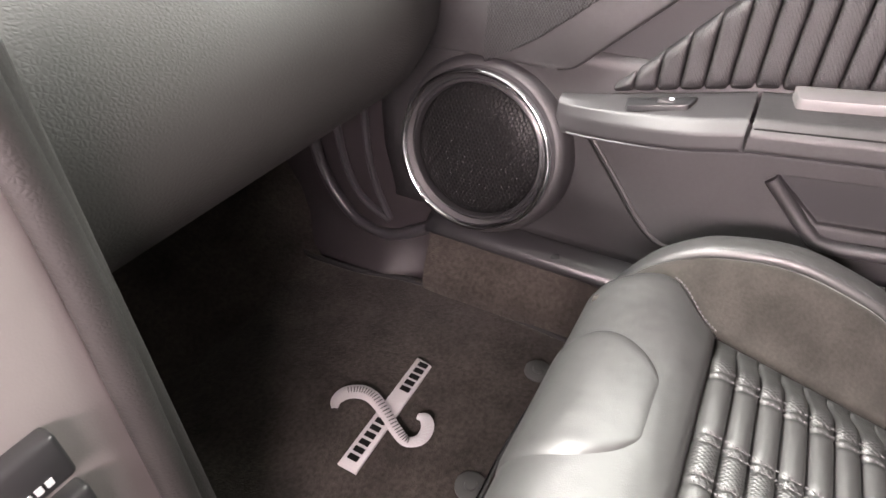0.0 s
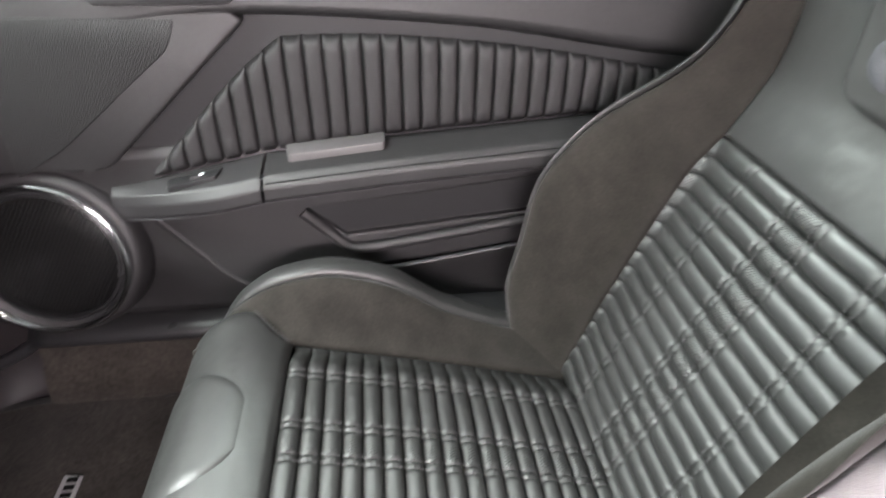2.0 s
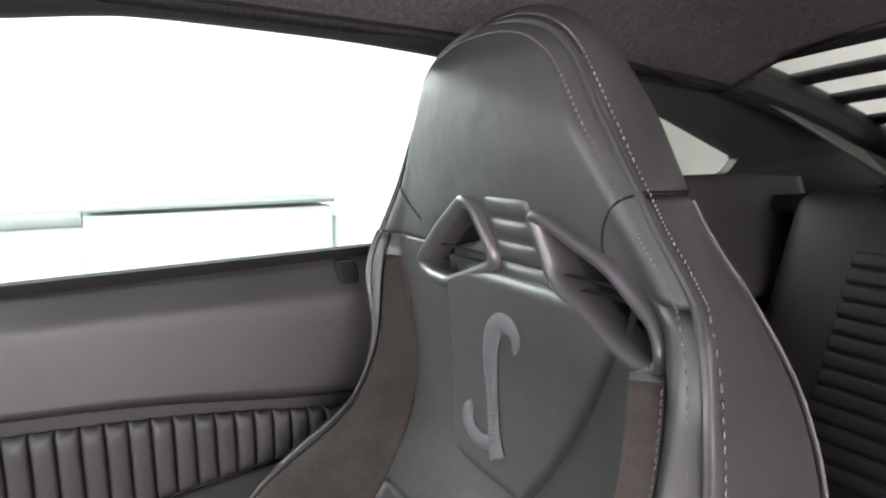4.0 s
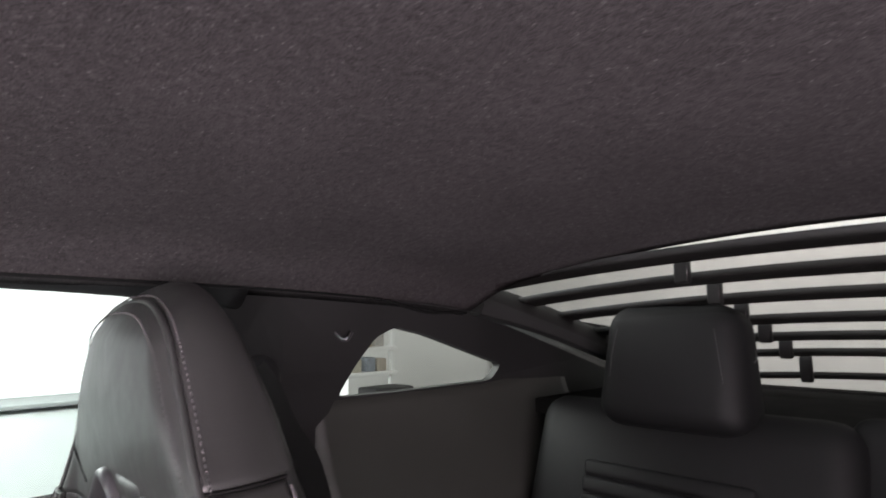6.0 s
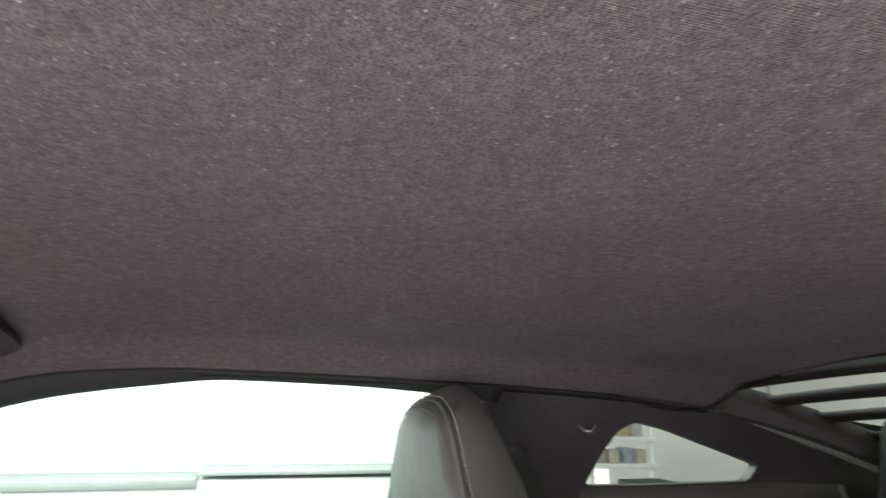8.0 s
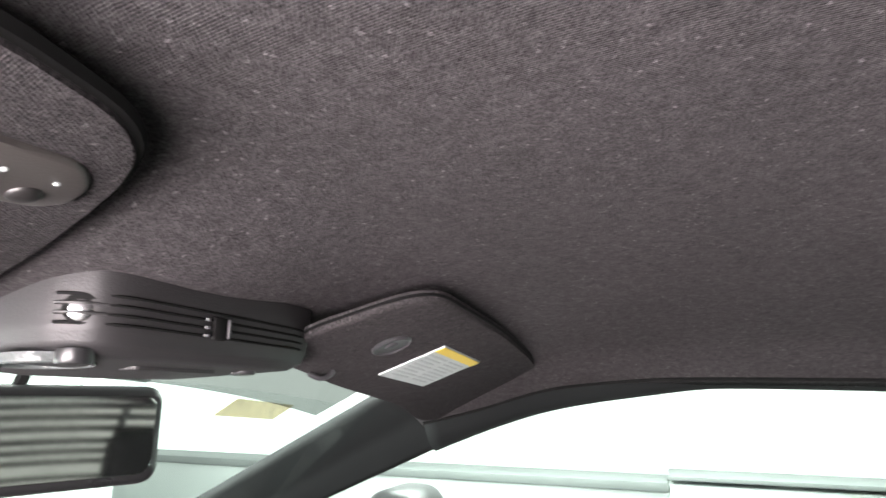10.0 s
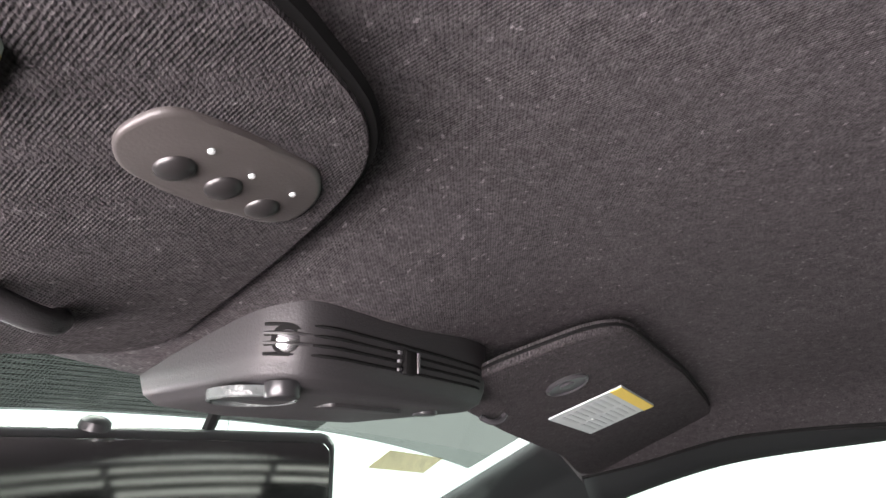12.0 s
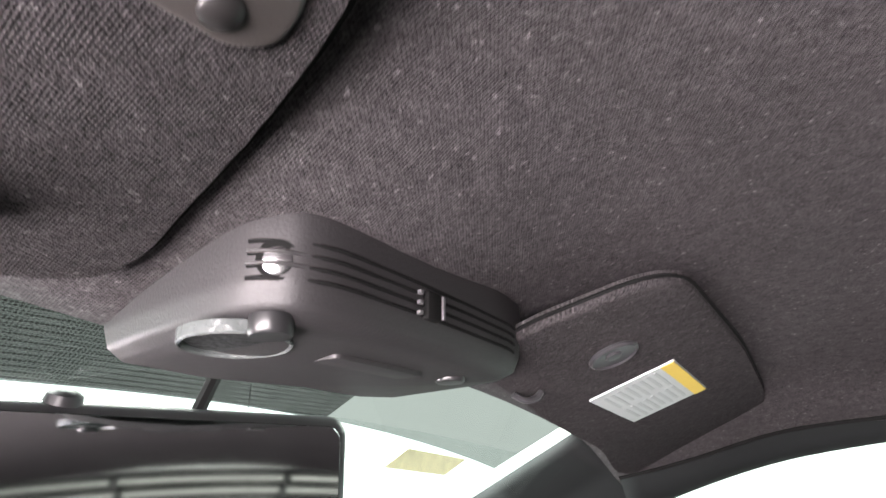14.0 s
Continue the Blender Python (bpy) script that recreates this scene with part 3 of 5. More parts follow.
part("edge_binding", tube([mat_top(curve(MATX, y) + 0.002, y) for y in np.linspace(0.1, 0.98, 20)], 0.006, 60, 8), BINDING, mat, "stitched black edge binding")
bar_z = 0.058
eb = part("emblem_bar", slab([(0.341, 0.348), (0.527, 0.352), (0.531, 0.377), (0.341, 0.375)], lambda a, b, d: (a, b, bar_z - d), 0.004, 0.001), EMBROID, mat, "silver emblem bar")
for x0, k in ((0.350, 6), (0.468, 5)):
    for i in range(k):
        part("mark", rbox(x0 + 0.0065 + i * 0.0118, 0.3625, bar_z + 0.0006, 0.0075, 0.014, 0.0012, 0), DARK, eb)
curl = [(0.402, 0.426), (0.414, 0.432), (0.430, 0.428), (0.441, 0.412), (0.441, 0.392), (0.429, 0.365), (0.414, 0.339), (0.406, 0.318), (0.416, 0.304), (0.434, 0.304), (0.446, 0.314), (0.444, 0.325)]
em = part("emblem_curl", ribbon([(x, y, bar_z + 0.0012) for x, y in curl], (0.004, 0.008, 0.0110, 0.0115, 0.0100, 0.0085, 0.0080, 0.0075, 0.0080, 0.0085, 0.0080, 0.004), (0, 0, 1), 0.0018, 80), EMBROID, mat, "silver embroidered curved emblem")
cs = spline([(x, y, bar_z + 0.0030) for x, y in curl], 120)
for i in range(24, 80, 2):
    d = (cs[i + 1] - cs[i - 1]).normalized()
    off = Vector((-d.y, d.x, 0)) * 0.0025
    part("band", rbox(cs[i].x + off.x, cs[i].y + off.y, cs[i].z, 0.0010, 0.0095, 0.0007, 0, 1, Matrix.Rotation(math.atan2(d.y, d.x), 4, "Z")), DARK, em)
for i in range(82, 118, 3):
    d = (cs[i + 1] - cs[i - 1]).normalized()
    part("scale", rbox(cs[i].x, cs[i].y, cs[i].z, 0.0012, 0.010, 0.0007, 0, 1, Matrix.Rotation(math.atan2(d.y, d.x) + 0.6, 4, "Z")), GREYPRINT, em)
for x, y in ((0.594, 0.218), (0.394, 0.222)):
    cl = part("retainer", lathe([(0.019, 0.0), (0.019, 0.003), (0.016, 0.005), (0.008, 0.005), (0.007, 0.008), (0.0, 0.0085)], (x, y, 0.052), (0, 0, 1), 28), RETAIN, mat, "grey plastic retainer")

# ---- passenger door ----
DX = 0.69
door = thing("car_door", "charcoal passenger door with pleated insert and silver pull", "car door", at=(0.72, 0, 0.2))
ARM = [(0.30, 0.412), (0.24, 0.42), (0.06, 0.459), (-0.09, 0.475), (-0.35, 0.497), (-0.62, 0.515)]


def arm_z(y):
    return float(np.interp(-y, [-p[0] for p in ARM], [p[1] for p in ARM]))


def door_skin(u, v):
    """The door's trim: u along the car, v up."""
    x = DX + 0.012 * smoothstep(0.66, 0.75, v)
    x += 0.02 * smoothstep(0.30, 0.20, v)
    return (x, u, v)


sheet("lower_panel", door_skin, 0.52, -0.72, 0.19, 0.47, 40, 16, VINYL, door, "charcoal vinyl lower panel", depth=0.03)


def upper_skin(u, v):
    t = v
    z0 = curve([(-0.75, 0.545), (-0.43, 0.575), (-0.177, 0.612), (0.058, 0.626), (0.30, 0.60), (0.6, 0.58)], u)
    z1 = curve([(-0.75, 0.768), (-0.5, 0.761), (0.08, 0.747), (0.6, 0.735)], u)
    z = z0 + (z1 - z0) * t
    x = DX - 0.014 + 0.006 * t + 0.036 * smoothstep(0.62, 1.0, t) ** 1.6
    if t < 0.06:
        x += 0.014 * (1 - t / 0.06)
    return (x, u, z)


sheet("upper_panel", upper_skin, 0.55, -0.72, 0, 1, 50, 26, VINYL, door, "grained charcoal vinyl upper panel", depth=0.03)
part("recess", slab([(0.42, 0.40), (-0.72, 0.49), (-0.72, 0.57), (-0.43, 0.585), (-0.177, 0.618), (0.058, 0.632), (0.33, 0.62)], lambda a, b, d: (DX + 0.006 + d, a, b), 0.02, 0), SHADEVINYL, door, "recess round the pleats in a tone darkened for shade")
part("front_panel", slab(round_poly([(0.55, 0.62), (0.075, 0.634), (0.060, 0.622), (0.250, 0.450), (0.275, 0.448), (0.45, 0.448), (0.55, 0.42)], 0.008, 3), lambda a, b, d: (DX - 0.013 + d, a, b), 0.02, 0.006, 3), VINYL, door)
# pleated insert
TOP = [(-0.52, 0.535), (-0.415, 0.561), (-0.177, 0.596), (-0.05, 0.604), (0.019, 0.603), (0.05, 0.585), (0.209, 0.435)]
PLEATS = 32
for i in range(PLEATS):
    a, b = 0.205 - i * 0.725 / PLEATS, 0.205 - (i + 1) * 0.725 / PLEATS

    def pleat(u, v):
        lo, hi = arm_z(u) + 0.004, max(curve(TOP, u), arm_z(u) + 0.008)
        s = (u - b) / (a - b)
        x = DX - 0.0035 - 0.0058 * math.sqrt(max(0.0, 1 - abs(2 * s - 1) ** 2.6))
        e = min(v, 1 - v) * (hi - lo)
        return (x + 0.008 * (1 - min(1, e / 0.012)) ** 2, u, lo + (hi - lo) * v)

    sheet("pleat", pleat, a, b, 0, 1, 10, 14, PLEATED, door, depth=0.01)
    u = a - 0.0042
    lo, hi = arm_z(u) + 0.008, curve(TOP, u) - 0.006
    if hi - lo > 0.02:
        stitches("pleat_stitching", [(DX - 0.0078, u, lo + (hi - lo) * k / 5) for k in range(6)], (-1, 0, 0), max(4, int((hi - lo) / 0.0048)), door, 0.003, 0.0010, VINYL)
# armrest


def armrest(u, v):
    """v runs from the top inner edge over the front to the underside."""
    w = 0.055 * (1 - (1 - min(max((0.27 - u) / 0.17, 0.0), 1.0)) ** 1.5) + 0.012
    z = arm_z(u)
    h = 0.041
    prof = [(0.0, 0.0), (0.15, 0.002), (0.55, -0.002), (0.85, -0.006), (1.0, -0.018), (1.0, -0.034), (0.9, -h), (0.55, -h - 0.004), (0.1, -h - 0.006), (0.0, -h - 0.006)]
    p = v * (len(prof) - 1)
    k = min(int(p), len(prof) - 2)
    t = p - k
    dx, dz = prof[k][0] + (prof[k + 1][0] - prof[k][0]) * t, prof[k][1] + (prof[k + 1][1] - prof[k][1]) * t
    return (DX + 0.002 - w * dx, u, z + dz)


sheet("switch_panel", armrest, 0.262, 0.064, 0, 1, 24, 45, PLASTIC, door, "smooth black plastic switch panel", depth=0.0)
sheet("armrest", armrest, 0.060, -0.70, 0, 1, 40, 45, VINYL, door, "black stitched armrest", depth=0.0)
part("armrest_trim", tube([tuple(Vector(armrest(u, 0.632)) - Vector((0.0004, 0, 0))) for u in np.linspace(0.245, -0.70, 30)], 0.0014, 90, 6), SATIN, door, "thin satin line under the armrest")
part("armrest_seam", tube([armrest(u, 0.40) for u in np.linspace(0.058, -0.70, 24)], 0.0009, 70, 6), DARK, door)
sw = part("window_switch", slab(round_poly([(0.185, 0.016), (0.115, 0.016), (0.12, 0.040), (0.18, 0.040)], 0.004, 3), lambda a, b, d: (DX - b, a, arm_z(a) + 0.0022 - d), 0.006, 0.001), GLOSS, door)
part("rocker", rbox(DX - 0.028, 0.142, arm_z(0.142) + 0.0015, 0.012, 0.02, 0.006, 0.002), PLASTIC, sw)
part("marking", rbox(DX - 0.028, 0.139, arm_z(0.142) + 0.0050, 0.004, 0.004, 0.001, 0), glowing("pale_blue_light", (0.6, 0.85, 1.0), 0.5), sw, "pale blue lit mark")
part("pull_cup", slab(round_poly([(0.036, 0.004), (-0.088, 0.004), (-0.088, 0.034), (0.03, 0.034)], 0.005, 3), lambda a, b, d: (DX - 0.004 - b * 0.9, a, arm_z(a) + 0.012 - 0.10 * b - d), 0.01, 0.001), PULL, door, "grey pull lining")
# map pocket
# The pocket's shade is put into the colour of this plate.
part("pocket_hollow", slab(round_poly([(0.022, 0.378), (-0.62, 0.45), (-0.62, 0.40), (-0.03, 0.338)], 0.01, 3), lambda a, b, d: (DX - 0.0015 + d, a, b), 0.006, 0), SHADEVINYL, door, "back of the map pocket in a tone darkened for shade")
part("pocket_rim", tube([(DX - 0.011, 0.026, 0.376), (DX - 0.012, 0.0, 0.350), (DX - 0.015, -0.022, 0.329), (DX - 0.017, -0.042, 0.318), (DX - 0.018, -0.10, 0.324), (DX - 0.018, -0.27, 0.351), (DX - 0.016, -0.64, 0.405)], 0.0078, 50, 12), VINYL, door)
LOWER = [(0.246, 0.405), (0.217, 0.372), (0.173, 0.315), (0.145, 0.279), (0.118, 0.257), (0.085, 0.254), (0.0, 0.272), (-0.20, 0.305), (-0.70, 0.375)]
part("pocket_panel", slab([tuple(p)[:2] for p in spline([(a, b, 0) for a, b in LOWER], 40)] + [(-0.70, 0.405), (-0.62, 0.397), (-0.03, 0.334), (0.022, 0.380), (-0.62, 0.452), (-0.70, 0.459), (-0.70, 0.474), (-0.09, 0.445), (0.06, 0.43)], lambda a, b, d: (DX - 0.0105 + d, a, b), 0.018, 0.004, 3), VINYL, door, "raised charcoal vinyl pocket panel")
part("panel_gap", tube([(DX - 0.0005, a + 0.004, b - 0.003) for a, b in LOWER[:6]], 0.0034, 30, 6), DARK, door, "dark gap at the edge of the pocket panel")
part("panel_lip", tube([(DX - 0.0100, a - 0.002, b + 0.002) for a, b in LOWER[:6]], 0.0032, 30, 8), VINYL, door)
part("lower_ledge", tube([(DX - 0.010, -0.02, 0.268), (DX - 0.013, -0.10, 0.279), (DX - 0.013, -0.27, 0.306), (DX - 0.011, -0.66, 0.366)], 0.004, 30, 8), VINYL, door)
# handle
bez = part("handle_bezel", slab(round_poly([(0.215, 0.712), (0.062, 0.708), (0.064, 0.640), (0.218, 0.640)], 0.014, 5), lambda a, b, d: (DX - 0.020 + d, a, b), 0.02, 0.004), PLASTIC, door)
part("handle_recess", slab(round_poly([(0.170, 0.703), (0.071, 0.701), (0.072, 0.647), (0.170, 0.647)], 0.008, 4), lambda a, b, d: (DX - 0.0215 + d, a, b), 0.01, 0), DARK, bez)
part("handle_lever", slab(round_poly([(0.160, 0.668), (0.105, 0.668), (0.098, 0.700), (0.074, 0.700), (0.073, 0.651), (0.160, 0.650)], 0.005, 3), lambda a, b, d: (DX - 0.034 + d, a, b), 0.012, 0.003), CHROME, bez, "bright satin chrome lever")
part("lock_rocker", slab(round_poly([(0.200, 0.692), (0.186, 0.692), (0.184, 0.656), (0.198, 0.656)], 0.004, 3), lambda a, b, d: (DX - 0.026 + d, a, b), 0.01, 0.002), GLOSS, bez)
part("lock_slot", slab(round_poly([(-0.456, 0.750), (-0.482, 0.750), (-0.482, 0.722), (-0.456, 0.722)], 0.006, 3), lambda a, b, d: (DX - 0.010 + 0.012 * smoothstep(0.72, 0.75, b) + d, a, b), 0.02, 0.003), DARK, door, "black lock slot at the rear of the door")
part("tweeter_grille", slab(round_poly([(0.132, 0.625), (0.35, 0.63), (0.36, 0.44), (0.294, 0.478), (0.148, 0.592)], 0.008, 3), lambda a, b, d: (DX - 0.014 + d, a, b), 0.01, 0.002), dotted(surface("fine_ribbed_plastic", (0.036, 0.036, 0.037), 0.5, stain=0.1), 0.0036, 0.9, 0.0, 0.2, "YZ"), door)
# speaker
SC = Vector((DX - 0.008, 0.362, 0.324))
SN = Vector((-1.0, 0.0, 0.18)).normalized()
spk = part("speaker_bezel", lathe([(0.122, -0.03), (0.120, 0.0), (0.116, 0.014), (0.110, 0.021), (0.105, 0.022), (0.098, 0.018)], SC + Vector((0, -0.006, 0.006)), SN, 64), PLASTIC, door)
part("speaker_ring", lathe([(0.1075, 0.014)] + [(0.1025 + 0.0050 * math.cos(0.3 + k * 0.32), 0.0200 + 0.0080 * math.sin(0.3 + k * 0.32)) for k in range(9)] + [(0.0972, 0.010)], SC, SN, 72), RING, spk, "satin chrome ring")
part("inner_ring", lathe([(0.0985, 0.010), (0.0975, 0.0185), (0.0950, 0.0195), (0.0930, 0.0170), (0.0915, 0.0175), (0.0895, 0.0190), (0.0875, 0.0160), (0.0870, 0.004)], SC, SN, 64), GLOSS, spk, "satin black double inner ring")
part("speaker_grille", lathe([(0.0885, 0.006), (0.086, 0.009), (0.080, 0.013), (0.05, 0.0155), (0.0, 0.0165)], SC, SN, 64), dotted(surface("black_speaker_mesh", (0.007, 0.007, 0.0075), 0.5, stain=0.1, spec=0.3), 0.0056, 0.9, 0.0, 0.05, "YZ"), spk, "black perforated grille")
part("window_strip", slab([(0.6, 0.742), (-0.75, 0.770), (-0.75, 0.757), (0.6, 0.729)], lambda a, b, d: (0.708 + d, a, b), 0.02, 0.001), DARK, door, "black rubber window strip")
glass = tagged(mesh_ob("window_pane", [(0.728, 0.62, 0.72), (0.728, -0.80, 0.75), (0.585, -0.72, 1.04), (0.60, 0.05, 1.04), (0.66, 0.40, 0.88)], [(0, 1, 2, 3, 4)], CLEAR, door, "clear side window"), label="clear side window")
glass.visible_shadow = False

# ---- seat ----
SX = 0.36
seat = thing("front_seat", "black leather sports seat with suede bolsters and quilted centre", "car seat", at=(SX, -0.1, 0.03))
CZ = [(-0.36, 0.20), (-0.31, 0.215), (-0.15, 0.262), (0.03, 0.308)]
RIDGE = [(-0.40, 0.20), (-0.28, 0.227), (-0.16, 0.276), (-0.078, 0.331), (-0.008, 0.348), (0.05, 0.338), (0.10, 0.307), (0.142, 0.249), (0.17, 0.19)]


def cushion(u, y):
    """Top of the cushion: u across from its middle, y along the car."""
    a = abs(u)
    zc = curve(CZ, y) + 0.002
    ridge = curve(RIDGE, y)
    f = smoothstep(0.15, 0.235, a)
    z = zc * (1 - f) - 0.018 * smoothstep(0.10, 0.15, a) * (1 - f) + ridge * f
    if a > 0.24:
        z -= 0.7 * (a - 0.24) ** 1.0 * 3.0 * smoothstep(0.24, 0.28, a)
    return (SX + u, y, z)


BX = 0.372
YC = [(0.15, -0.28), (0.20, -0.305), (0.34, -0.362), (0.471, -0.415), (0.54, -0.446), (0.62, -0.480), (0.70, -0.487), (0.78, -0.484), (0.86, -0.474), (0.92, -0.468), (0.955, -0.470), (0.975, -0.476), (0.988, -0.482)]
HF = [(0.15, 0.235), (0.25, 0.25), (0.35, 0.258), (0.5, 0.255), (0.55, 0.245), (0.61, 0.224), (0.68, 0.215), (0.72, 0.219), (0.75, 0.221), (0.784, 0.217), (0.80, 0.208)]
BO = [(0.15, 0.03), (0.238, 0.075), (0.30, 0.105), (0.358, 0.117), (0.457, 0.138), (0.521, 0.122), (0.583, 0.078), (0.63, 0.060), (0.678, 0.050), (0.75, 0.034), (0.78, 0.024), (0.80, 0.016), (0.86, 0.004), (0.95, 0.0), (1.01, 0.0)]


DROP = [(0.60, 0.030), (0.68, 0.026), (0.75, 0.012), (0.80, 0.006)]
RISE = [(0.50, 0.57), (0.56, 0.62), (0.64, 0.71), (0.72, 0.76), (0.80, 0.79), (0.9, 0.79)]


def mid_x(z):
    return BX + 0.018 * smoothstep(0.64, 0.82, z)


def edge_y(z):
    f = smoothstep(0.76, 0.83, z)
    return (curve(YC, z) + curve(BO, z) - curve(DROP, z)) * (1 - f) - 0.479 * f


def front_y(e, z, ey):
    yb = curve(YC, z) + curve(BO, z) * smoothstep(curve(RISE, z), curve(RISE, z) + 0.30 - 0.55 * (curve(RISE, z) - 0.57), e) + 0.008 * smoothstep(0.80, 0.9, z) * (1 - e * e)
    return yb + (ey - yb) * smoothstep(0.80, 1.0, e) ** 1.6


def back(a, z):
    """Front skin of the seat back below its head: a from -1 to 1 across, z up."""
    return (mid_x(z) + a * curve(HF, z), front_y(abs(a), z, edge_y(z)), z)


# seam line and outer line of one half, from the cushion over the crown: (half width, y, z)
LOW = np.linspace(0.16, 0.80, 41)
SEAM = [(curve(HF, z), edge_y(z), z) for z in LOW[:-1]]
SEAM += [tuple(p) for p in spline([(0.208, edge_y(0.80), 0.80), (0.198, -0.478, 0.815), (0.178, -0.479, 0.839), (0.165, -0.480, 0.857), (0.146, -0.480, 0.884), (0.124, -0.480, 0.916), (0.105, -0.479, 0.947), (0.088, -0.479, 0.966), (0.062, -0.480, 0.980), (0.030, -0.482, 0.987), (0.0, -0.483, 0.988)], 40)]
OW = [(0.16, 0.245), (0.35, 0.268), (0.5, 0.266), (0.6, 0.238), (0.68, 0.222), (0.712, 0.212), (0.761, 0.190), (0.80, 0.172)]
OY = [(0.16, -0.44), (0.5, -0.540), (0.68, -0.575), (0.761, -0.588), (0.80, -0.584)]
OUTER = [(curve(OW, z), curve(OY, z), z) for z in LOW[:-1]]
OUTER += [tuple(p) for p in spline([(0.172, -0.584, 0.80), (0.164, -0.580, 0.815), (0.152, -0.576, 0.836), (0.143, -0.572, 0.855), (0.134, -0.566, 0.878), (0.119, -0.556, 0.915), (0.099, -0.546, 0.950), (0.082, -0.540, 0.971), (0.060, -0.535, 0.989), (0.030, -0.532, 1.002), (0.0, -0.531, 1.006)], 40)]
OUTER = [(w, y if z < 0.72 else -0.479 + (y + 0.479) * (1 - 0.20 * smoothstep(0.72, 0.86, z)), z) for w, y, z in OUTER]
NSEAM = 2 * len(SEAM) - 2


SEAM_Z = np.maximum.accumulate([p[2] for p in SEAM])
SEAM_W, SEAM_Y = [p[0] for p in SEAM], [p[1] for p in SEAM]


def on_front(x, z, lift=0.0):
    """The point of the seat back's front skin at that x and height, up to the crown's seam."""
    w = max(float(np.interp(z, SEAM_Z, SEAM_W)), 1e-4)
    return (x, front_y(min(abs(x - mid_x(z)) / w, 1.0), z, float(np.interp(z, SEAM_Z, SEAM_Y))) + lift, z)


def front(a, z):
    return on_front(mid_x(z) + a * float(np.interp(z, SEAM_Z, SEAM_W)), z)


def along(half, k):
    """The k-th point of a line that runs from one foot over the crown to the other foot."""
    n = len(half) - 1
    sg = -1 if k <= n else 1
    w, y, z = half[k if k <= n else 2 * n - k]
    return Vector((mid_x(z) + sg * w, y, z))


def band(k, v):
    """Side of the seat back and crown: k along the seam, v from the seam rearwards."""
    k = int(round(k))
    s, o = along(SEAM, k), along(OUTER, k)
    z = s.z
    out = Vector((s.x - mid_x(z), 0, 1.1 * max(0.0, z - 0.86)))
    out = out.normalized() if out.length > 1e-6 else Vector((0, 0, 1))
    m = (s + o) / 2 + out * 0.013
    if v <= 1:
        return tuple((1 - v) ** 2 * s + 2 * v * (1 - v) * m + v * v * o)
    r = Vector((mid_x(o.z) + (o.x - mid_x(o.z)) * 0.86, o.y - 0.006, o.z - 0.16 * max(0.0, o.z - 0.84)))
    return tuple(o.lerp(r, (v - 1) / 0.4) - out * 0.0 + (o - m).normalized() * 0.010 * math.sin(math.pi * (v - 1) / 0.4))


def inner_edge(z):
    """Where the suede begins, as a share of the half width."""
    return curve([(0.2, 0.600), (0.53, 0.620), (0.62, 0.700), (0.72, 0.75), (0.78, 0.76)], z)


RIBS = 17


def seam_dip(u):
    return 0.0021 * max(math.exp(-((abs(u) - s) / 0.0022) ** 2) for s in (0.0150, 0.0235, 0.0835, 0.0920))


def perforated(u, v):
    return 1 if abs(u) < 0.0195 or u > 0.088 else 0


for i in range(RIBS):
    y0, y1 = 0.030 - i * 0.0200, 0.030 - (i + 1) * 0.0200
    sheet("cushion_rib", lambda u, v: tuple(Vector(cushion(u, v)) - Vector((0, 0, seam_dip(u)))), -0.152, 0.152, y0, y1, 120, 8, LEATHER, seat, puff=0.0055, tuck=0.0035, edge=0.5, depth=0.01, slot=perforated, mats=[LEATHER, PERFORATED])

for s in (0.0150, 0.0235, 0.0835, 0.0920):
    for sg in (1, -1):
        stitches("cushion_stitching", [tuple(Vector(cushion(sg * s, y)) + Vector((0, 0, 0.0045))) for y in np.linspace(0.028, -0.305, 14)], (0, 0, 1), 80, seat, 0.0031, 0.0014)
        stitches("back_stitching", [tuple(Vector(back(sg * s / curve(HF, z), z)) + Vector((0, 0.0045, 0))) for z in np.linspace(0.21, 0.533, 14)], (0, 1, 0), 80, seat, 0.0031, 0.0014)
FRONT = spline([(0.031, 0.308), (0.07, 0.320), (0.115, 0.312), (0.148, 0.28), (0.158, 0.235), (0.148, 0.17), (0.135, 0.10)], 60)


def front_roll(u, s):
    p = s * 60
    k = min(int(p), 59)
    q = FRONT[k].lerp(FRONT[k + 1], p - k)
    u = u * (0.152 + 0.078 * smoothstep(0, 0.40, s)) / 0.235
    a = abs(u)
    drop = 0.045 * smoothstep(0.17, 0.25, a)
    return (SX + u, q.x - 0.5 * drop, q.y - drop * (1 - 0.3 * s) - 0.012 * smoothstep(0.1, 0.16, a) * (1 - smoothstep(0, 0.3, s)))


sheet("cushion_front", front_roll, -0.235, 0.235, 0.0, 1.0, 48, 40, LEATHER, seat, "black leather cushion front roll", puff=0.003, tuck=0.004, edge=0.05, depth=0.02)


def thigh(u, s):
    p = front_roll(0.02 + u, s)
    w = 1.0 if s > 0.35 else math.sqrt(max(0.0, 1 - ((0.35 - s) / 0.24) ** 2.5)) if s > 0.11 else 0.0
    return front_roll(0.02 + u * max(w, 0.02), s)


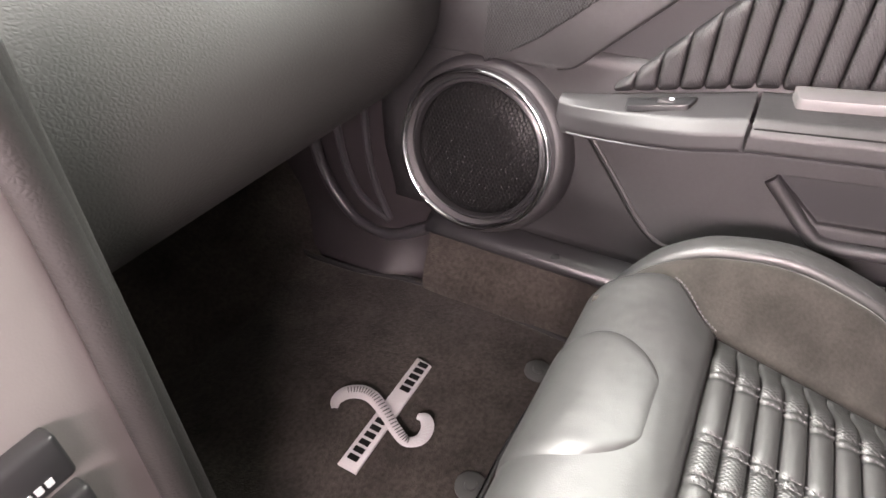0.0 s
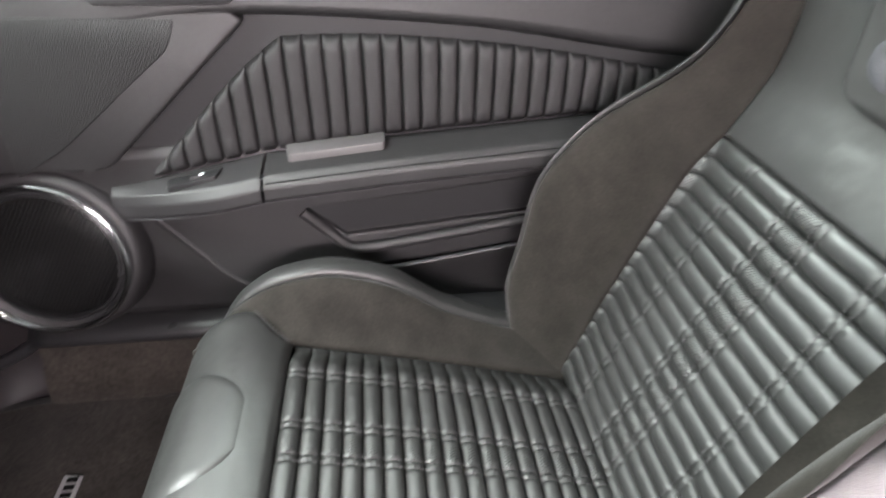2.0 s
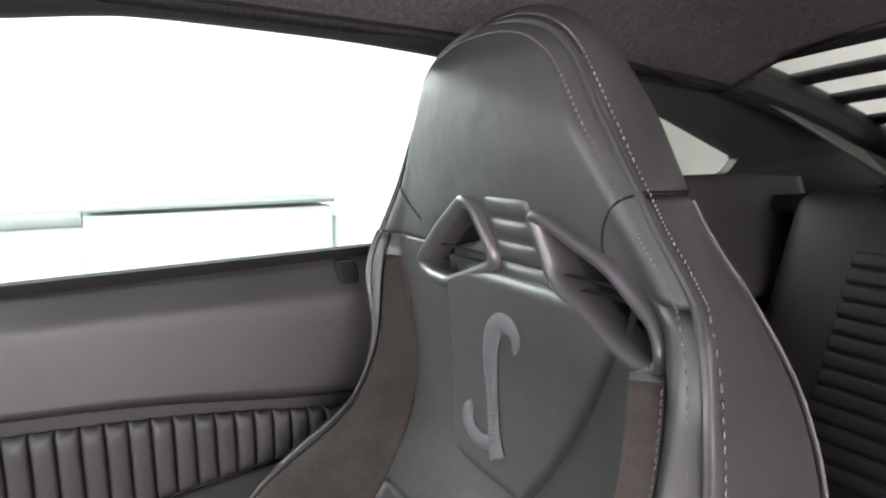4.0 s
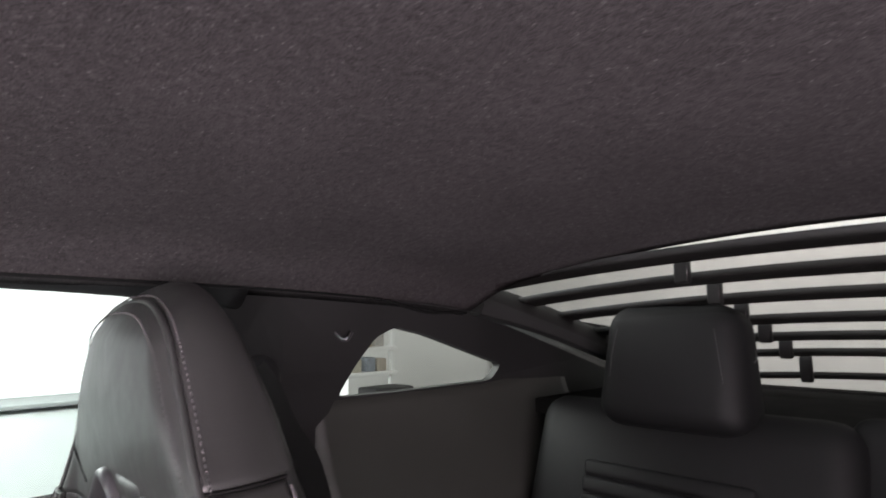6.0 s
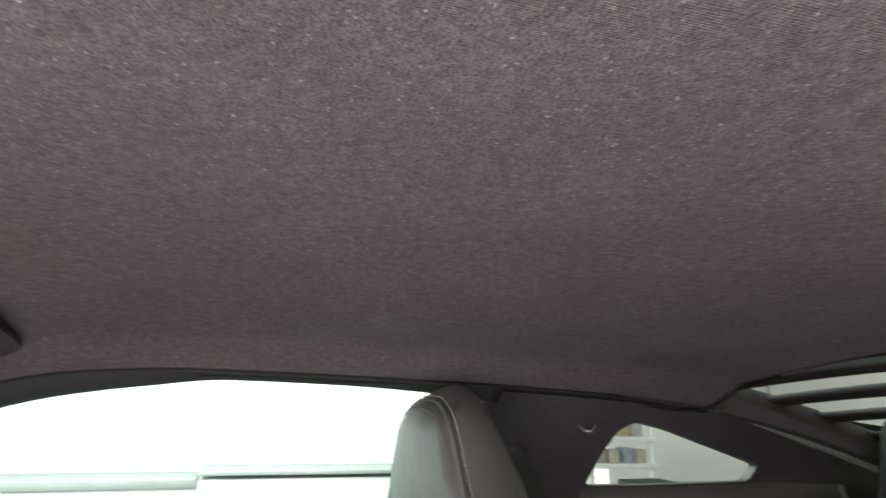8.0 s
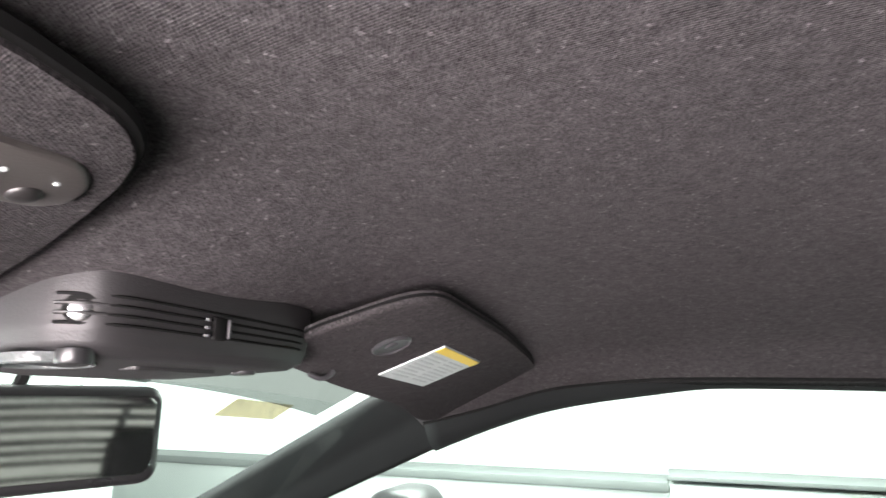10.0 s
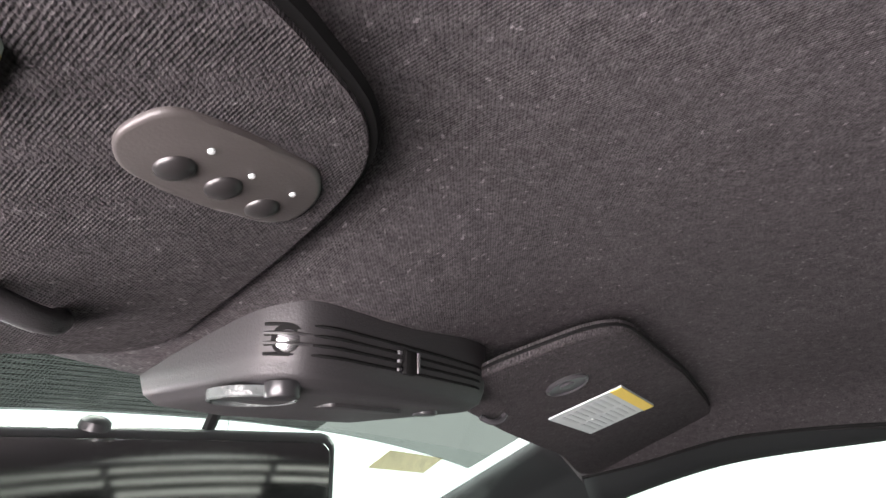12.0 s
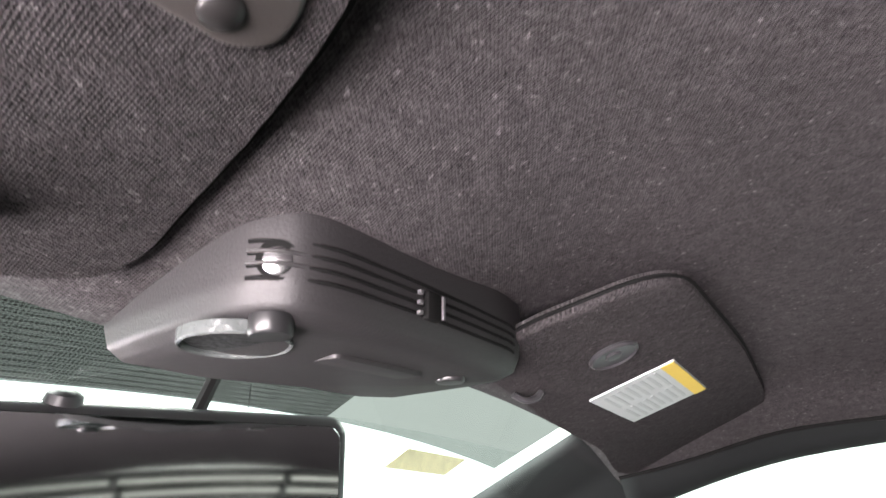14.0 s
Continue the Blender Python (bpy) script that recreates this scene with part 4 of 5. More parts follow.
sheet("thigh_pad", thigh, -0.080, 0.080, 0.115, 0.95, 40, 50, LEATHER, seat, "smooth raised leather thigh pad", puff=0.0055, tuck=0.004, edge=0.13, depth=0.01)
stitches("roll_stitching", [tuple(Vector(front_roll(0.229, s)) + Vector((0, 0, 0.003))) for s in np.linspace(0.01, 0.45, 10)], (0, 0, 1), 30, seat, 0.005, 0.0016)
for sg in (1, -1):
    part("pad_seam", tube([tuple(Vector(thigh(sg * 0.081, s)) + Vector((0, 0.001, 0.0012))) for s in np.linspace(0.13, 0.93, 24)], 0.0011, 60, 6), DARK, seat)
for side in (1, -1):
    sheet("bolster_suede", lambda u, v: cushion(side * u, v), 0.153, 0.219, 0.150, -0.36, 20, 60, SUEDE, seat, "grey brown suede cushion bolster", puff=0.003, tuck=0.003, edge=0.08, depth=0.02)
    sheet("bolster_rim", lambda u, v: cushion(side * u, v), 0.219, 0.272, 0.168, -0.38, 14, 60, LEATHER, seat, "black leather bolster rim", puff=0.003, tuck=0.002, edge=0.15, depth=0.01)
    sheet("bolster_side", lambda u, v: (SX + side * (0.270 + 0.006 * math.sin(3 * u)), v, cushion(0.270, v)[2] * (1 - u) + 0.08 * u), 0, 1, 0.168, -0.40, 12, 40, LEATHER, seat, "black leather bolster side", depth=0.01, toward=(SX + side * 2, 0, 0.3))
    for uu in (0.2235, 0.266):
        stitches("rim_stitching", [tuple(Vector(cushion(side * uu, y)) + Vector((0, 0, 0.0035))) for y in np.linspace(0.155, -0.36, 20)], (0, 0, 1), 85, seat, 0.0046, 0.0016)
part("front_bar", tube([(0.22, 0.194, 0.100), (0.36, 0.197, 0.100), (0.43, 0.198, 0.100), (0.50, 0.193, 0.100), (0.515, 0.185, 0.10)], 0.0035, 16, 8), CHROME, seat, "thin bright seat bar")
part("seat_base", rbox(SX, -0.13, 0.10, 0.44, 0.46, 0.13, 0.02), PLASTIC, seat)

# seat back
HOLE = {1: round_poly([(0.140, 0.778), (0.091, 0.816), (0.039, 0.846), (0.027, 0.842), (0.006, 0.797), (0.085, 0.767), (0.122, 0.769)], 0.010, 5),
        -1: round_poly([(0.054, 0.840), (0.064, 0.839), (0.122, 0.813), (0.158, 0.783), (0.164, 0.769), (0.161, 0.755), (0.152, 0.754), (0.111, 0.772), (0.069, 0.797)], 0.010, 5)}


def in_hole(a, z):
    return hole_at(mid_x(z) + a * curve(HF, z), z)


def hole_at(x, z):
    return inside(HOLE[1 if x >= BX else -1], abs(x - BX), z)


BR = 16
for i in range(BR):
    z0, z1 = 0.205 + i * 0.0206, 0.205 + (i + 1) * 0.0206
    sheet("back_rib", lambda u, v: tuple(Vector(back(u / curve(HF, v), v)) - Vector((0, seam_dip(u), 0))), -0.160, 0.160, z0, z1, 120, 8, LEATHER, seat, puff=0.0055, tuck=0.0035, edge=0.5, depth=0.01, slot=perforated, mats=[LEATHER, PERFORATED])
INSET = [tuple(along(SEAM, k)) for k in range(NSEAM + 1)]


def inner_line(k, inset):
    """A point beside the seam, moved towards the middle of the front."""
    p, q, r = (Vector(INSET[min(max(i, 0), NSEAM)]) for i in (k - 1, k, k + 1))
    d = (r - p)
    side_way = Vector((d.z, 0, -d.x)).normalized()
    q = q + side_way * inset
    return Vector(on_front(q.x, q.z))


for side in (1, -1):
    top = 0.757 if side < 0 else 0.775
    strip = lambda u, v: front(side * (inner_edge(v) + (0.875 - inner_edge(v)) * u), v)
    holed = lambda u, z: in_hole(side * (inner_edge(z) + (0.875 - inner_edge(z)) * u), z)
    sheet("back_bolster", strip, 0.0, 1.0, 0.18, top, 24, 70, SUEDE, seat, "grey brown suede back bolster", puff=0.001, tuck=0.001, edge=0.06, depth=0.02, cut=holed)
    sheet("shoulder_side", strip, 0.0, 1.0, top, 0.80, 24, 20, LEATHER, seat, "smooth leather beside the opening", depth=0.008, cut=holed)
    sheet("back_rim", lambda u, v: front(side * u, v), 0.875, 1.0, 0.16, 0.80, 14, 70, LEATHER, seat, "black leather front rim", depth=0.006)
    k0, k1 = (0, 53) if side < 0 else (NSEAM - 53, NSEAM)
    sheet("side_panel", band, k0, k1, 0.0, 0.92, 53, 18, LEATHER, seat, "black leather side panel", puff=0.0008, tuck=0.001, edge=0.04, depth=0.01, toward=(SX + side * 2, 0.0, 0.6))
    stitches("bolster_stitching", [front(side * 0.885, z)[:1] + (front(side * 0.885, z)[1] + 0.004, z) for z in np.linspace(0.2, top, 18)], (-side * 0.3, 1, 0), 105, seat, 0.0040, 0.0014)
    pk = range(4, 53, 2) if side < 0 else range(NSEAM - 52, NSEAM - 3, 2)
    part("piping", tube([tuple(Vector(band(k, 0.93)) + Vector((side * 0.002, 0, 0))) for k in pk], 0.0014, 70, 6), THREAD, seat, "thin pale piping")
sheet("shoulder_panel", lambda u, v: front(u * inner_edge(v), v), -1.0, 1.0, 0.536, 0.80, 100, 70, LEATHER, seat, "smooth leather upper back panel", depth=0.006, cut=lambda u, z: in_hole(u * inner_edge(z), z))


def head_front(a, s):
    """Front of the head section, closing towards the crown."""
    return front(a, 0.80 + 0.1878 * (1 - (1 - s) ** 2.2))


sheet("headrest_front", head_front, -1, 1, 0.0, 1.0, 110, 70, LEATHER, seat, "smooth leather head section", depth=0.006,
      cut=lambda a, s: hole_at(head_front(a, s)[0], head_front(a, s)[2]))
sheet("crown", band, 53, NSEAM - 53, 0.0, 1.4, NSEAM - 106, 28, LEATHER, seat, "black leather crown of the head section", puff=0.0008, tuck=0.001, edge=0.03, depth=0.008, toward=(BX, -0.3, 3.0))
sheet("shell_edge", band, 0, NSEAM, 0.91, 1.4, NSEAM, 8, GLOSS, seat, "black plastic shell edge", depth=0.0, toward=(BX, -0.3, 3.0))
sheet("back_shell", lambda k, v: tuple(Vector(band(k, 1.4)).lerp(Vector(band(NSEAM - int(round(k)), 1.4)), v) - Vector((0, 0.02 * math.sin(math.pi * v), 0))), 0, NSEAM // 2, 0, 1, NSEAM // 2, 16, GLOSS, seat, "black plastic rear shell", depth=0.0, toward=(BX, -3, 0.6))
part("seam_cord", tube([tuple(along(SEAM, k) + Vector((0, 0.0012, 0.0006))) for k in range(2, NSEAM - 1, 2)], 0.0026, 220, 8), LEATHER, seat)
stitches("seam_stitching", [tuple(inner_line(k, 0.0085) + Vector((0, 0.0026, 0))) for k in range(4, NSEAM - 3, 2)], (0, 1, 0.1), 300, seat, 0.0048, 0.0016)
stitches("seam_stitching", [tuple(Vector(band(k, 0.10)) + Vector((0.0024 if k > NSEAM / 2 else -0.0024, 0.0014, 0.0016 if 56 < k < NSEAM - 56 else 0.0))) for k in range(4, NSEAM - 3, 2)], (0, 0.5, 1), 300, seat, 0.0048, 0.0016)
for k, sd, way in ((53, -1, ((0, 0), (0.012, -0.006), (0.022, -0.019), (0.026, -0.035), (0.023, -0.049))), (NSEAM - 53, 1, ((0, 0), (-0.012, -0.012), (-0.024, -0.026), (-0.045, -0.041)))):
    part("cap_seam", tube([tuple(Vector(band(k, v)) + Vector((sd * 0.0005, 0, 0.0005))) for v in (0.0, 0.2, 0.4, 0.6, 0.8, 0.92)], 0.0012, 20, 6), DARK, seat)
    c = along(SEAM, k)
    part("cap_seam", tube([on_front(c.x + dx, c.z + dz, 0.0002) for dx, dz in way], 0.0010, 20, 6), DARK, seat)
PADL = [(0.603, 0.358), (0.606, 0.400), (0.612, 0.425), (0.624, 0.437), (0.743, 0.455), (0.80, 0.462)]
PADR = [(0.603, 0.338), (0.606, 0.327), (0.613, 0.320), (0.746, 0.249), (0.80, 0.232)]


def emblem_pad(u, s):
    z = 0.603 + 0.188 * s
    x = curve(PADL, z) * (1 - u) / 2 + curve(PADR, z) * (1 + u) / 2
    p = back((x - mid_x(z)) / curve(HF, z), z)
    return (p[0], p[1] + 0.001, p[2])


sheet("emblem_pad", emblem_pad, -1, 1, 0, 1, 70, 70, LEATHER, seat, "raised leather shield panel", puff=0.008, tuck=0.003, edge=0.06, depth=0.008,
      cut=lambda u, s: hole_at(emblem_pad(u, s)[0], emblem_pad(u, s)[2]))
on_pad = lambda x, z, d=0.010: (x, curve(YC, z) + d, z)
part("emblem", ribbon([on_pad(x, z) for x, z in [(0.346, 0.728), (0.343, 0.738), (0.351, 0.748), (0.366, 0.747), (0.377, 0.734), (0.380, 0.716), (0.378, 0.693), (0.373, 0.669), (0.369, 0.650), (0.364, 0.637), (0.360, 0.630)]], (0.003, 0.006, 0.008, 0.0095, 0.011, 0.011, 0.0090, 0.0080, 0.0085, 0.0105, 0.0125), (0, 1, 0), 0.0016, 80), GREYTHREAD, seat, "grey embroidered curved emblem")
part("emblem_tail", ribbon([on_pad(x, z) for x, z in [(0.403, 0.664), (0.409, 0.655), (0.408, 0.645), (0.397, 0.637), (0.382, 0.636), (0.372, 0.640)]], (0.003, 0.008, 0.0095, 0.0085, 0.007, 0.005), (0, 1, 0), 0.0015, 30), GREYTHREAD, seat)
for k in range(24):
    z = 0.645 + 0.0042 * k
    part("emblem_stitch", rbox(*on_pad(curve([(0.64, 0.365), (0.67, 0.373), (0.693, 0.378), (0.72, 0.380), (0.75, 0.370)], z), z, 0.0117), 0.011, 0.0008, 0.0012, 0, 1, Matrix.Rotation(0.35, 4, "Y")), THREAD, seat)


def bezel(line, place, profile):
    """A moulded ring round an opening: profile of (outward offset, depth)."""
    n = len(line)
    area = sum(p[0] * q[1] - q[0] * p[1] for p, q in zip(line, line[1:] + line[:1]))
    verts, faces = [], []
    for i in range(n):
        (x0, y0), (x1, y1) = line[i - 1], line[(i + 1) % n]
        t = Vector((x1 - x0, y1 - y0)).normalized() * (1 if area > 0 else -1)
        verts += [place(line[i][0] + t.y * o, line[i][1] - t.x * o, d) for o, d in profile]
    m = len(profile)
    for i in range(n):
        j = (i + 1) % n
        faces += [(i * m + k, j * m + k, j * m + k + 1, i * m + k + 1) for k in range(m - 1)]
    return verts, faces


LIP = [(0.0080, 0.004), (0.0078, -0.003), (0.0062, -0.0068), (0.0030, -0.0085), (-0.0010, -0.0075), (-0.0040, -0.0040), (-0.0052, 0.004), (-0.0060, 0.020)]
for side in (1, -1):
    def rimpt(a, b, d):
        return on_front(BX + side * a, b, -d)

    line = HOLE[side]
    n = len(line)
    ca, cb = sum(p[0] for p in line) / n, sum(p[1] for p in line) / n
    inner = [(ca + 0.86 * (a - ca), cb + 0.86 * (b - cb)) for a, b in line]
    wall_v = [rimpt(*line[i], 0.012) for i in range(n)] + [rimpt(*inner[i], 0.060) for i in range(n)]
    mesh_ob("harness_tunnel", wall_v, [(i, (i + 1) % n, n + (i + 1) % n, n + i) for i in range(n)] + [tuple(range(n, 2 * n))], PLASTIC, seat, "black harness opening")
    mesh_ob("hole_frame", *bezel(line, rimpt, LIP), SATIN, seat, "satin black moulded opening frame")
step = Vector(on_front(BX + 0.080, 0.786, -0.040))
part("tunnel_block", rbox(*step, 0.060, 0.040, 0.034, 0.004, 2, Matrix.Rotation(0.25, 4, "Y")), SATIN, seat, "grey plastic block in the opening")
for k in range(4):
    sheet("neck_pad", lambda u, v: on_front(BX - 0.016 - 0.014 * (0.862 - v) / 0.076 + u, v, 0.0012), -0.031, 0.031, 0.782 + 0.018 * k, 0.782 + 0.018 * (k + 1), 20, 8, LEATHER, seat, puff=0.0022, tuck=0.0032, edge=0.4, depth=0.012)

# ---- dash ----
dash = thing("dashboard", "charcoal padded dashboard with a silver centre stack", "dashboard", at=(0.3, 0.5, 0.4))
DP = spline([(0.46, 0.415), (0.415, 0.435), (0.385, 0.48), (0.385, 0.54), (0.42, 0.60), (0.50, 0.655), (0.65, 0.69), (0.95, 0.71)], 60)


def dash_skin(x, s):
    p = s * 60
    k = min(int(p), 59)
    q = DP[k].lerp(DP[k + 1], p - k)
    return (x, q.x + 0.05 * smoothstep(0.55, 0.75, x), q.y)


sheet("dash_body", dash_skin, 0.17, 0.80, 0, 1, 40, 60, DASH, dash, "grained charcoal dash pad", depth=0.02)
sheet("dash_driver_side", dash_skin, -0.80, 0.17, 0.55, 1, 20, 30, DASH, dash, "", depth=0.02)
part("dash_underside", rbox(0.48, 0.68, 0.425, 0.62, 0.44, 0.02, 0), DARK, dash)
part("stack_body", rbox(0.0, 0.56, 0.34, 0.392, 0.40, 0.56, 0.016, 4), DASH, dash, "charcoal centre stack housing")
part("stack_trim", slab(round_poly([(-0.163, 0.60), (0.163, 0.60), (0.155, 0.20), (-0.155, 0.20)], 0.01, 3), lambda a, b, d: (a, 0.356 + d, b), 0.01, 0.002), ALU, dash, "pinkish silver stack facing")
for sd in (1, -1):
    part("stack_edge", tube([(sd * 0.171, 0.360, 0.60), (sd * 0.172, 0.356, 0.50), (sd * 0.168, 0.353, 0.40), (sd * 0.164, 0.352, 0.27), (sd * 0.163, 0.353, 0.2)], 0.012, 30, 10), DASH, dash)
for z in (0.352, 0.402):
    bt = part("stack_button", rbox(0.098, 0.351, z, 0.046, 0.016, 0.036, 0.004, 3), GLOSS, dash, "black push button")
    for k in range(4):
        part("button_mark", rbox(0.088 + 0.006 * k, 0.3426, z - 0.008, 0.004, 0.001, 0.005, 0), GREYPRINT, bt)


# ---- roof ----


def roof(x, y):
    zc = curve([(-1.12, 1.062), (-0.95, 1.083), (-0.6, 1.10), (-0.2, 1.106), (-0.05, 1.096), (0.0, 1.086), (0.06, 1.068), (0.15, 1.046), (0.215, 1.034)], y) - 0.020 * math.exp(-((x + 0.02) / 0.115) ** 2) * smoothstep(-0.04, 0.05, y)
    return (x, y, zc - 0.20 * (x / 1.0) ** 2 - 0.10 * smoothstep(0.45, 0.60, abs(x)) * 0.25)


tagged(sheet("ceiling", roof, -0.58, 0.58, -1.06, 0.165, 48, 60, HEADCLOTH, None, "charcoal knitted cloth headliner", depth=0.03), kind="structure")

RAIL = [(-0.96, 0.985), (-0.84, 1.008), (-0.65, 1.022), (-0.505, 1.034), (-0.25, 1.041), (-0.012, 1.014), (0.10, 0.985), (0.2, 0.955)]
WTOP = [(-0.70, 0.985), (-0.52, 1.004), (-0.40, 1.010), (-0.25, 1.012), (-0.14, 1.0), (-0.03, 0.982), (0.13, 0.93), (0.30, 0.852), (0.6, 0.72)]
for side in (1, -1):
    def rail(y, v):
        zi, zo = curve(RAIL, y), curve(WTOP, y)
        return (side * (0.555 + 0.055 * v), y, zi + (zo - zi) * v - 0.012 * math.sin(math.pi * v))

    tagged(sheet("roof_rail_trim", rail, 0.16, -0.66, 0, 1, 40, 8, PILLAR, None, "graphite roof rail trim over the door", depth=0.03), kind="structure")

    part("roof_seam", tube([(side * 0.558, y, min(curve(RAIL, y), roof(0.558, y)[2]) - 0.0005) for y in np.linspace(0.16, -1.05, 28)], 0.0026, 70, 8), DARK, None, "dark edge seal along the headliner")
    tagged(bpy.data.objects["roof_seam"] if side > 0 else bpy.data.objects["roof_seam.001"], kind="structure")

    def pillar_a(s, v):
        c = Vector((0.575, 0.165, 0.985)).lerp(Vector((0.735, 0.72, 0.73)), s)
        inward = Vector((0.535, 0.205, 1.004)).lerp(Vector((0.70, 0.80, 0.74)), s)
        outer_p = Vector((0.61, 0.13, 0.935)).lerp(Vector((0.735, 0.62, 0.73)), s)
        p = inward.lerp(c, v * 2) if v < 0.5 else c.lerp(outer_p, v * 2 - 1)
        return (side * p.x, p.y, p.z - 0.01 * math.sin(math.pi * v))

    tagged(sheet("pillar_front", pillar_a, 0, 1, 0, 1, 24, 12, PILLAR, None, "graphite windscreen pillar trim", depth=0.02), kind="structure")

# rear quarter
QW = [(-0.874, 0.848), (-0.90, 0.90), (-0.932, 0.945), (-0.97, 0.961), (-1.045, 0.946), (-1.272, 0.880), (-1.25, 0.848), (-1.0, 0.846)]


def quarter_wall(side):
    """Pillar and rear quarter trim with the window cut through it."""
    outer_line = [(-0.600, 1.020), (-0.640, 0.998), (-0.660, 0.965), (-0.668, 0.90), (-0.668, 0.12), (-1.9, 0.12), (-1.9, 0.93), (-1.35, 0.985), (-1.12, 1.0), (-0.96, 1.005), (-0.70, 1.020)]
    bm = bmesh.new()
    skin = lambda y, z: (side * (0.70 - 0.30 * max(0, z - 0.80) - 0.03 * smoothstep(-0.8, -0.62, y)), y, z)
    vo = [bm.verts.new(skin(*p)) for p in round_poly(outer_line, 0.02, 2)]
    vi = [bm.verts.new(skin(*p)) for p in round_poly(QW, 0.012, 3)]
    edges = [bm.edges.new((r[i], r[(i + 1) % len(r)])) for r in (vo, vi) for i in range(len(r))]
    bmesh.ops.triangle_fill(bm, edges=edges, use_beauty=True)
    ext = bmesh.ops.extrude_face_region(bm, geom=bm.faces[:])
    for v in ext["geom"]:
        if isinstance(v, bmesh.types.BMVert):
            v.co.x += side * 0.02
    return bm


for side in (1, -1):
    tagged(part("quarter_trim", quarter_wall(side), BLACKTRIM, None, "dark rear quarter trim round a small window", smooth=False), kind="structure")
    q = mesh_ob("quarter_window", [(side * (0.713 - 0.30 * max(0, z - 0.80)), y, z) for y, z in QW], [tuple(range(len(QW)))], QGLASS, None, "smoked rear quarter window")
    tagged(q, kind="structure")
    # roof side behind the door, sloping to the rear window
    def side_trim(t, v):
        y = -0.60 - 1.0 * t
        top = Vector((0.560 - 0.035 * t, y, roof(0.560, max(y, -1.06))[2] - 0.002 - 0.31 * max(0.0, -1.06 - y)))
        low = Vector((0.640, y, curve([(-1.9, 0.92), (-1.35, 0.978), (-0.96, 0.998), (-0.60, 1.012)], y) - 0.05 * max(0.0, -1.2 - y)))
        p = low.lerp(top, v)
        return (side * (p.x + 0.010 * math.sin(math.pi * v)), p.y, p.z)

    tagged(sheet("roof_side_trim", side_trim, 0, 1, 0, 1, 30, 10, BLACKTRIM, None, "dark cloth trim beside the rear window", depth=0.0), kind="structure")

for side in (1, -1):
    tagged(sheet("quarter_panel", lambda y, v: (side * (0.6835 - 0.080 * smoothstep(0, 0.9, v) - 0.02 * smoothstep(-1.15, -1.35, y) * v), y, 0.843 - 0.22 * v - 0.02 * math.sin(math.pi * v) + 0.02 * smoothstep(-1.2, -1.5, y)), -1.5, -0.83, 0, 1, 30, 16, LITTRIM, None, "smooth trim panel toned as if lit by the quarter window", depth=0.02), kind="structure")

# ---- rear window with louvers ----
SL = [(-1.07, 1.052), (-1.18, 1.028), (-1.28, 1.000), (-1.38, 0.967), (-1.48, 0.937), (-1.58, 0.905), (-1.70, 0.854)]
louver = thing("window_louver", "black slatted louver over the rear window", "louver", at=(0, -1.3, 1.0))
for i, (y, z) in enumerate(SL):
    w = 0.56 - 0.015 * i
    sheet("slat", lambda x, v: (x, y + 0.020 - 0.040 * v, z + 0.004 - 0.009 * v - 0.10 * x * x), -w, w, 0, 1, 30, 3, BLACKTRIM, louver, depth=0.008)
for x in (-0.21, 0.21):
    for (y0, z0), (y1, z1) in zip(SL, SL[1:]):
        part("rib", rbox(x, (y0 + y1) / 2, (z0 + z1) / 2 - 0.10 * x * x, 0.022, 0.012, z0 - z1 + 0.012, 0.003, 1), GLOSS, louver)
for x in (-1, 1):
    part("side_frame", tube([(x * (0.56 - 0.015 * i), y, z - 0.042) for i, (y, z) in enumerate(SL)], 0.040, 20, 10, 0.6), BLACKTRIM, louver)
rg = sheet("rear_window", lambda x, v: (x, -1.03 - 0.72 * v, 1.055 - 0.21 * v - 0.05 * v * v - 0.10 * x * x - 0.005), -0.56, 0.56, 0, 1, 16, 12, SMOKED, None, "smoked rear window glass", depth=0)
tagged(rg, kind="structure")
plate("parcel_shelf", 0, -1.6, 0.79, 1.3, 0.5, 0.03, SHELF, "black carpeted shelf behind the rear seat")
plate("boot_wall", 0, -1.86, 0.5, 1.5, 0.04, 0.62, SHELF, "black wall behind the rear seat")
